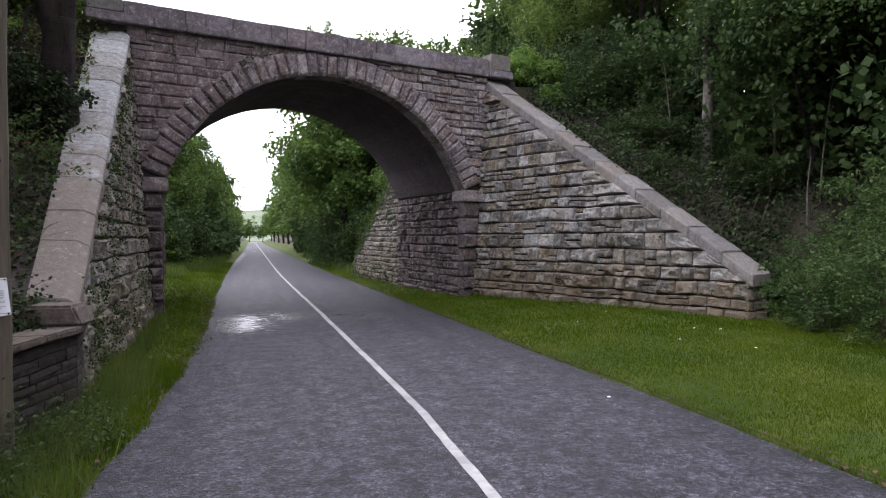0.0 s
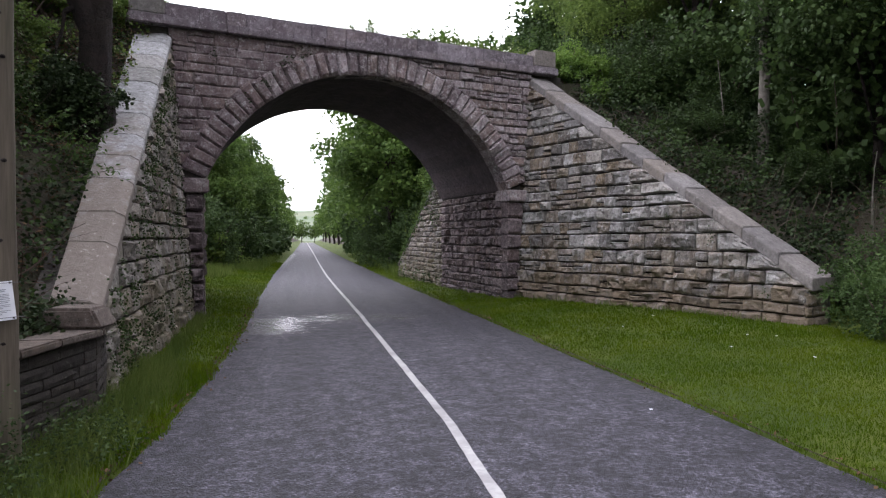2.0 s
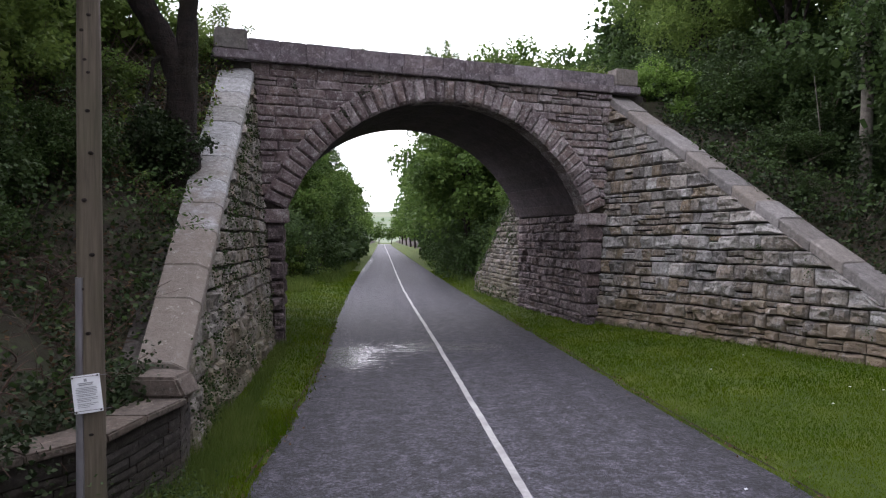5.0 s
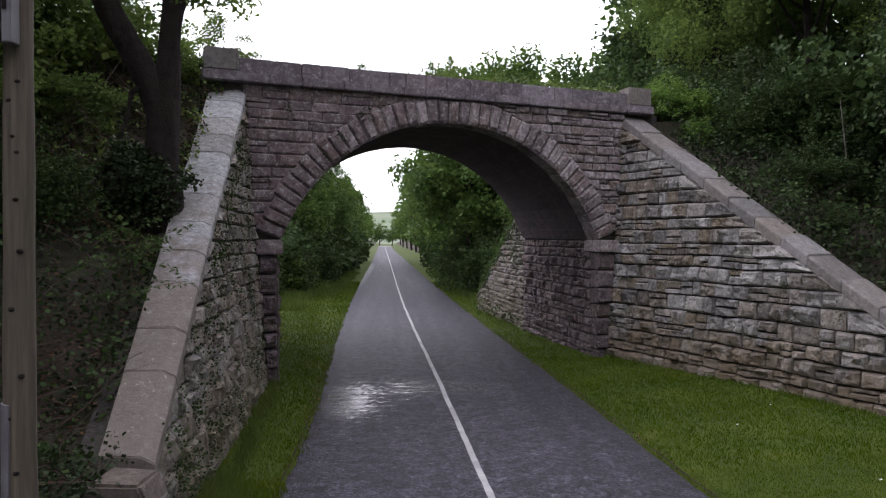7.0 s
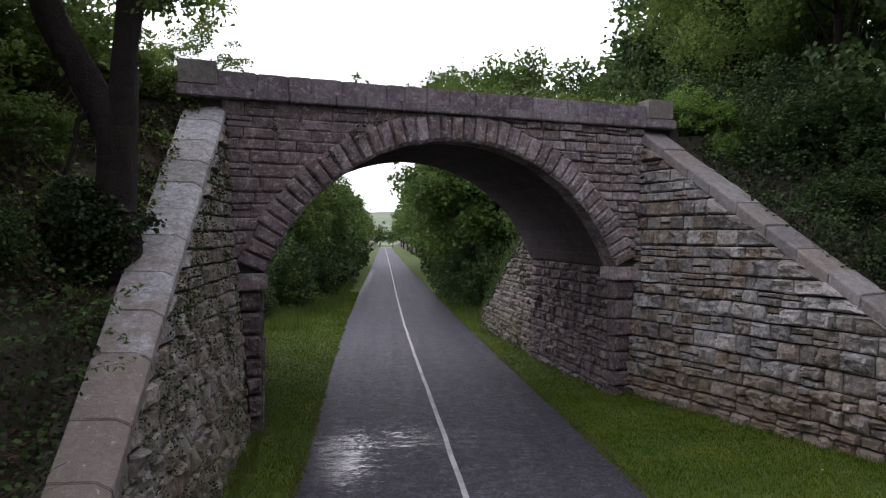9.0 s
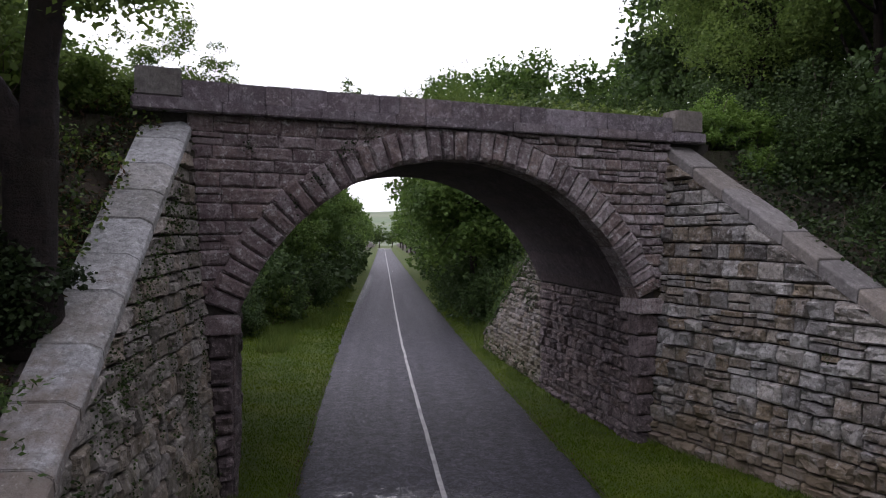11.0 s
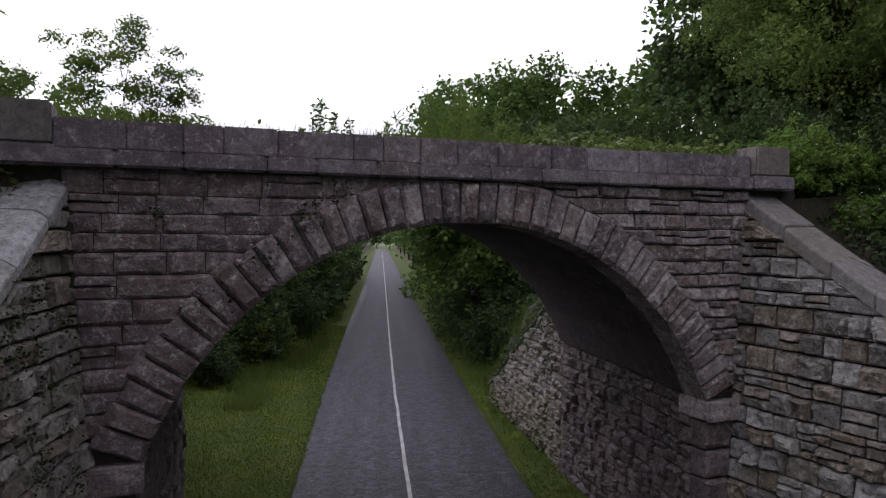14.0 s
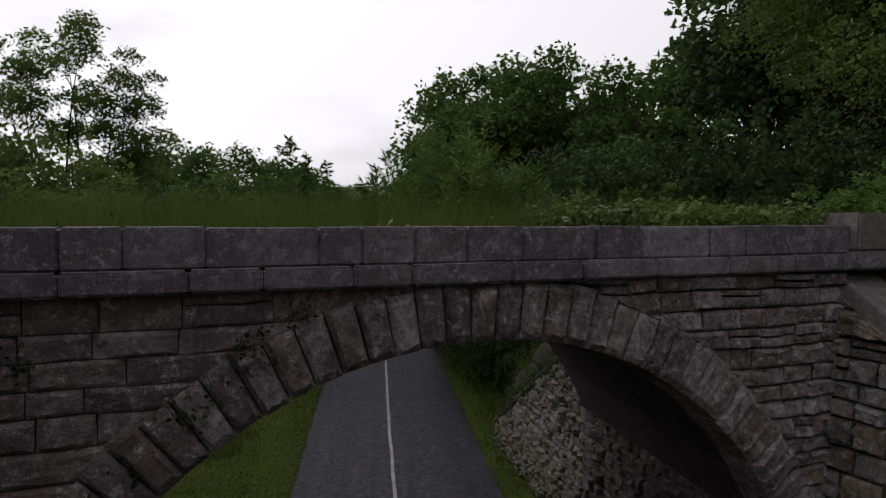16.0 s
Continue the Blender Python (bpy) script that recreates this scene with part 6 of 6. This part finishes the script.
for z, a in ((2.0, -80), (2.62, -60), (3.05, -95), (3.42, -62), (3.75, -75), (4.05, -70), (4.15, -85), (4.38, -100), (1.2, -70), (2.35, -110), (4.5, -66)):
    bm = bmesh.new()
    bmesh.ops.create_icosphere(bm, subdivisions=2, radius=1.0)
    r = 0.104 - 0.0035 * z
    d = Vector((math.cos(radians(a)), math.sin(radians(a)), 0))
    for vert in bm.verts:
        vert.co = Vector((vert.co.x * 0.022, vert.co.y * 0.022, vert.co.z * 0.016)) + Vector((PX, PY, z)) + d * (r - 0.008)
    under(part("knot", bm, M_BARK, None, "dark knot in the timber"), pole)
# half-round cable guard on the shaft
bm = bmesh.new()
guard = []
for z in (0.2, 2.44):
    for i in range(7):
        a = radians(-175 + 12 * i)
        r = 0.104 - 0.0035 * z + 0.016
        guard.append(bm.verts.new((PX + math.cos(a) * r, PY + math.sin(a) * r, z)))
    for i in range(6, -1, -1):
        a = radians(-175 + 12 * i)
        r = 0.104 - 0.0035 * z - 0.004
        guard.append(bm.verts.new((PX + math.cos(a) * r, PY + math.sin(a) * r, z)))
for i in range(14):
    j = (i + 1) % 14
    bm.faces.new((guard[i], guard[j], guard[14 + j], guard[14 + i]))
bm.faces.new(guard[:14][::-1])
bm.faces.new(guard[14:])
bmesh.ops.recalc_face_normals(bm, faces=bm.faces)
under(part("cable_guard", bm, M_METAL, None, "grey metal cable guard strip"), pole)
box = thing("junction_box", (PX - 0.12, PY - 0.2, 4.75), "grey metal junction box fixed high on the pole", "junction box")
casing = under(part("casing", slab_bm([(PX - 0.27, PY - 0.24), (PX - 0.02, PY - 0.24), (PX - 0.02, PY - 0.08), (PX - 0.27, PY - 0.08)], 4.74, 5.35, 0.012), M_METAL, None), box)
under(part("bracket", slab_bm([(PX + 0.0, PY - 0.20), (PX + 0.06, PY - 0.20), (PX + 0.06, PY - 0.09), (PX + 0.0, PY - 0.09)], 4.72, 5.3, 0.006), M_METAL, None), box)
part("latch", slab_bm([(PX + 0.012, PY - 0.215), (PX + 0.035, PY - 0.215), (PX + 0.035, PY - 0.20), (PX + 0.012, PY - 0.20)], 4.92, 5.08, 0.003), M_BARK, casing, "dark latch")

notice = thing("notice", (PX, PY - 0.13, 1.5), "white laminated printed notice nailed to the pole", "notice")
tilt = Matrix.Translation((PX + 0.015, PY - 0.128, 1.53)) @ Matrix.Rotation(radians(-6), 4, "Y") @ Matrix.Rotation(radians(8), 4, "Z")


def sheet(name, x0, x1, z0, z1, y, mat, thick=0.0015, bow=0.012, label="", on=None):
    cols = 8
    bm = bmesh.new()
    rows = []
    for layer in (0.0, thick):
        for z in (z0, z1):
            row = []
            for i in range(cols + 1):
                x = x0 + (x1 - x0) * i / cols
                row.append(bm.verts.new(tilt @ Vector((x, y + layer + bow * (x / 0.105) ** 2, z))))
            rows.append(row)
    a, b, c, d = rows
    for i in range(cols):
        bm.faces.new((a[i], a[i + 1], b[i + 1], b[i]))
        bm.faces.new((d[i], d[i + 1], c[i + 1], c[i]))
        bm.faces.new((a[i + 1], a[i], c[i], c[i + 1]))
        bm.faces.new((b[i], b[i + 1], d[i + 1], d[i]))
    bm.faces.new((a[0], b[0], d[0], c[0]))
    bm.faces.new((a[-1], c[-1], d[-1], b[-1]))
    bmesh.ops.recalc_face_normals(bm, faces=bm.faces)
    ob = part(name, bm, mat, on, label)
    return ob if on else under(ob, notice)


paper = sheet("paper", -0.105, 0.105, -0.15, 0.15, 0.0, M_PAPER)
sheet("crest_mark", -0.010, 0.012, 0.098, 0.122, -0.0035, M_INK, on=paper)
for k, (z, w, o) in enumerate(((0.083, 0.058, 0.0), (0.070, 0.050, 0.0), (0.048, 0.075, 0), (0.036, 0.078, 0), (0.024, 0.074, 0), (0.012, 0.078, 0), (-0.004, 0.076, 0), (-0.016, 0.07, -0.006), (-0.034, 0.077, 0), (-0.046, 0.074, 0), (-0.058, 0.05, -0.024), (-0.078, 0.076, 0), (-0.090, 0.06, -0.014), (-0.104, 0.045, -0.03))):
    sheet("text_bar", o - w, o + w, z, z + (0.007 if k < 2 else 0.0045), -0.0035, M_INK, on=paper)
for x, z in ((-0.092, 0.135), (0.092, 0.137), (0.09, -0.137), (-0.09, -0.135)):
    bm = bmesh.new()
    bmesh.ops.create_cone(bm, segments=10, radius1=0.008, radius2=0.006, depth=0.006, cap_ends=True)
    for vert in bm.verts:
        vert.co = tilt @ Vector((x + vert.co.x, -0.004 + vert.co.z + 0.009, z + vert.co.y))
    under(part("nail", bm, M_BARK, None, "dark nail head"), notice)
for z in (0.137, -0.13):
    v, f = tube([tilt @ Vector((-0.17, 0.05, z - 0.004)), tilt @ Vector((-0.1, 0.0, z)), tilt @ Vector((0.1, 0.0, z)), tilt @ Vector((0.165, 0.02, z - 0.006))], [0.0022] * 4, 5)
    under(raw("wire_tie", [tuple(q) for q in v], f, M_METAL), notice)

# ---------------------------------------------------------------- growth on the walls


def wall_plants(name, plane, spots, per, spread, leaf, mat, label):
    pts, ax = [], []
    for s, z in spots:
        for k in range(per):
            pts.append(tuple(plane.at(s + rnd.gauss(0, spread), z + rnd.gauss(0, spread * 1.5), 0.05 + abs(rnd.gauss(0, 0.05)))))
    me = leaf_mesh(name, np.array(pts), rng.uniform(0.6, 1.3, len(pts)) * leaf, mat, rise=0.3)
    return tagged(new(name, me), label, "wall plants", kind="stuff")


spots = []
for i in range(170):
    s = rnd.uniform(0.3, 9.2)
    top = 6.7 - 0.6 * s
    if top > 0.5:
        spots.append((s, rnd.uniform(0.2, top)))
wall_plants("wall_ivy", lp, spots, 22, 0.08, 0.042, M_BRAMBLE, "small green plants and ivy rooted in the joints")
spots = [(1.2 + 0.07 * i + rnd.uniform(-0.1, 0.1), 6.0 - 0.62 * 0.07 * i - rnd.random() * 0.8) for i in range(60)]
wall_plants("wall_ivy", lp, spots, 18, 0.08, 0.04, M_BRAMBLE, "trailing green plants below the pale coping")
wall_plants("wall_moss", rp, [(5.6, 2.9), (5.65, 2.5), (5.55, 2.2), (6.9, 2.2), (6.95, 2.0), (4.3, 2.7), (8.3, 0.9)], 26, 0.05, 0.035, M_BRAMBLE, "small tufts of green growing from the joints")
wall_plants("wall_moss", FACE, [(2.05, 5.95), (1.95, 5.9), (2.2, 6.05), (2.5, 6.5), (2.65, 6.55), (1.2, 5.2), (0.75, 6.55), (1.6, 5.5), (3.1, 6.85)], 34, 0.07, 0.05, M_IVY, "dark tufts of growth on the spandrel stones")
wall_plants("wall_ivy", fp, [(rnd.uniform(0.3, 4.5), rnd.uniform(2.5, 5.0)) for i in range(34)], 22, 0.12, 0.07, M_BRAMBLE, "green plants hanging from the far wing wall")
wall_plants("wall_ivy", fp, [(rnd.uniform(0.2, 8.0), rnd.uniform(0.1, 0.4)) for i in range(40)], 14, 0.12, 0.08, M_BRAMBLE, "weeds at the foot of the far wing wall")

spots = [(q, 5.62 - 0.58 * q + rnd.uniform(-0.15, 0.15)) for q in np.linspace(0.0, 7.8, 60)]
wall_plants("wall_weeds", fp, spots, 24, 0.11, 0.075, M_WEED, "green weeds and grass growing along the wall top")
spots = []
for q in np.linspace(0.2, 7.8, 46):
    c = fp.at(q, 5.6 - 0.58 * q, -0.15)
    spots.append(tuple(c))
tall_tufts(spots, 26, 0.12, 0.42, 0.010, "long_grass", "long grass hanging on the wall top")

# leafy weeds in front of the low wall
pts = []
for i in range(260):
    y = rnd.uniform(4.2, 9.8)
    x = max(-0.95 - 0.3 * rnd.random(), float(np.interp(y, LOW_WALL_Y, LOW_WALL_X)) + 0.25) + 0.55 * rnd.random() ** 1.5
    h = rnd.uniform(0.15, 0.55)
    for k in range(26):
        t = rnd.random()
        pts.append((x + rnd.gauss(0, 0.07), y + rnd.gauss(0, 0.07), float(land(x, y)) + 0.03 + h * t))
for i in range(110):
    y = rnd.uniform(6.0, 8.6)
    x = float(np.interp(y, LOW_WALL_Y, LOW_WALL_X)) + 0.22 + 0.5 * rnd.random()
    h = rnd.uniform(0.35, 0.85)
    for k in range(34):
        pts.append((x + rnd.gauss(0, 0.07), y + rnd.gauss(0, 0.07), float(land(x, y)) + 0.03 + h * rnd.random()))
me = leaf_mesh("verge_weeds", np.array(pts), rng.uniform(0.5, 1.3, len(pts)) * 0.046, M_BRAMBLE, rise=0.6, narrow=0.24)
tagged(new("verge_weeds", me), "leafy green weeds below the low wall", "weeds", kind="stuff")
pts = []
for i in range(60):
    s = rnd.uniform(-0.2, 3.5)
    y = 10.6 - s
    x = float(np.interp(y, LOW_WALL_Y, LOW_WALL_X)) - 0.25 - 0.5 * rnd.random()
    for k in range(22):
        pts.append((x + rnd.gauss(0, 0.09), y + rnd.gauss(0, 0.09), 1.08 + abs(rnd.gauss(0, 0.12))))
for i in range(420):
    y = rnd.uniform(5.8, 8.5)
    x = float(np.interp(y, LOW_WALL_Y, LOW_WALL_X)) + rnd.uniform(-0.45, 0.22)
    z = rnd.uniform(0.4, 1.1) if rnd.random() < 0.45 else rnd.uniform(1.05, 1.3)
    for k in range(20):
        pts.append((x + rnd.gauss(0, 0.08), y + rnd.gauss(0, 0.08), z + rnd.gauss(0, 0.07)))
for i in range(40):
    x, y, z = rnd.uniform(-2.0, -1.2), rnd.uniform(9.9, 11.0), rnd.uniform(1.1, 1.5)
    for k in range(20):
        pts.append((x + rnd.gauss(0, 0.08), y + rnd.gauss(0, 0.08), z + rnd.gauss(0, 0.07)))
me = leaf_mesh("wall_ivy", np.array(pts), rng.uniform(0.6, 1.3, len(pts)) * 0.055, M_IVY)
tagged(new("wall_ivy", me), "ivy creeping over the low wall's coping", "ivy", kind="stuff")

# ---------------------------------------------------------------- litter and fallen leaves
for x, y in ((9.26, 13.39), (8.79, 16.94), (8.95, 13.75), (8.1, 12.9), (7.6, 15.9), (8.6, 11.6), (5.28, 10.07)):
    z = 0.036 if x < 6 else float(land(x, y)) + 0.055
    bm = bmesh.new()
    bmesh.ops.create_grid(bm, x_segments=3, y_segments=3, size=0.017)
    for vert in bm.verts:
        vert.co = Vector((x, y, z)) + vert.co + Vector((rnd.uniform(-0.006, 0.006), rnd.uniform(-0.006, 0.006), rnd.uniform(0, 0.014)))
    bmesh.ops.solidify(bm, geom=bm.faces, thickness=0.002)
    tagged(part("paper_scrap", bm, M_PAPER, None), "small white scrap lying on the ground", "litter", "white scraps on the ground")
n = 900
y = rng.uniform(4.5, 26, n)
side = rng.random(n) < 0.55
off = rng.normal(size=n) * 0.10
x = np.where(side, road_x(y) - road_left(y) + off, road_x(y) + road_half(y) + off)
pts = np.stack([x, y, np.full(n, 0.02) + rng.uniform(0, 0.03, n)], 1)
me = leaf_mesh("fallen_leaves", pts, rng.uniform(0.5, 1.2, n) * 0.05, M_DEADLEAF, rise=2.5, droop=0.0)
tagged(new("fallen_leaves", me), "dead brown leaves along the road edges", "fallen leaves", kind="stuff")
n = 420
y = rng.uniform(4.0, 8.0, n)
x = road_x(y) - road_half(y) - np.abs(rng.normal(size=n)) * 0.25 + 0.05
pts = np.stack([x, y, np.maximum(land(x, y), 0) + rng.uniform(0.01, 0.06, n)], 1)
me = leaf_mesh("dry_straw", pts, rng.uniform(0.5, 1.4, n) * 0.16, M_STRAW, rise=2.0, narrow=0.02, droop=0.0)
tagged(new("dry_straw", me), "pale dry straw and stalks at the road edge", "straw", kind="stuff")
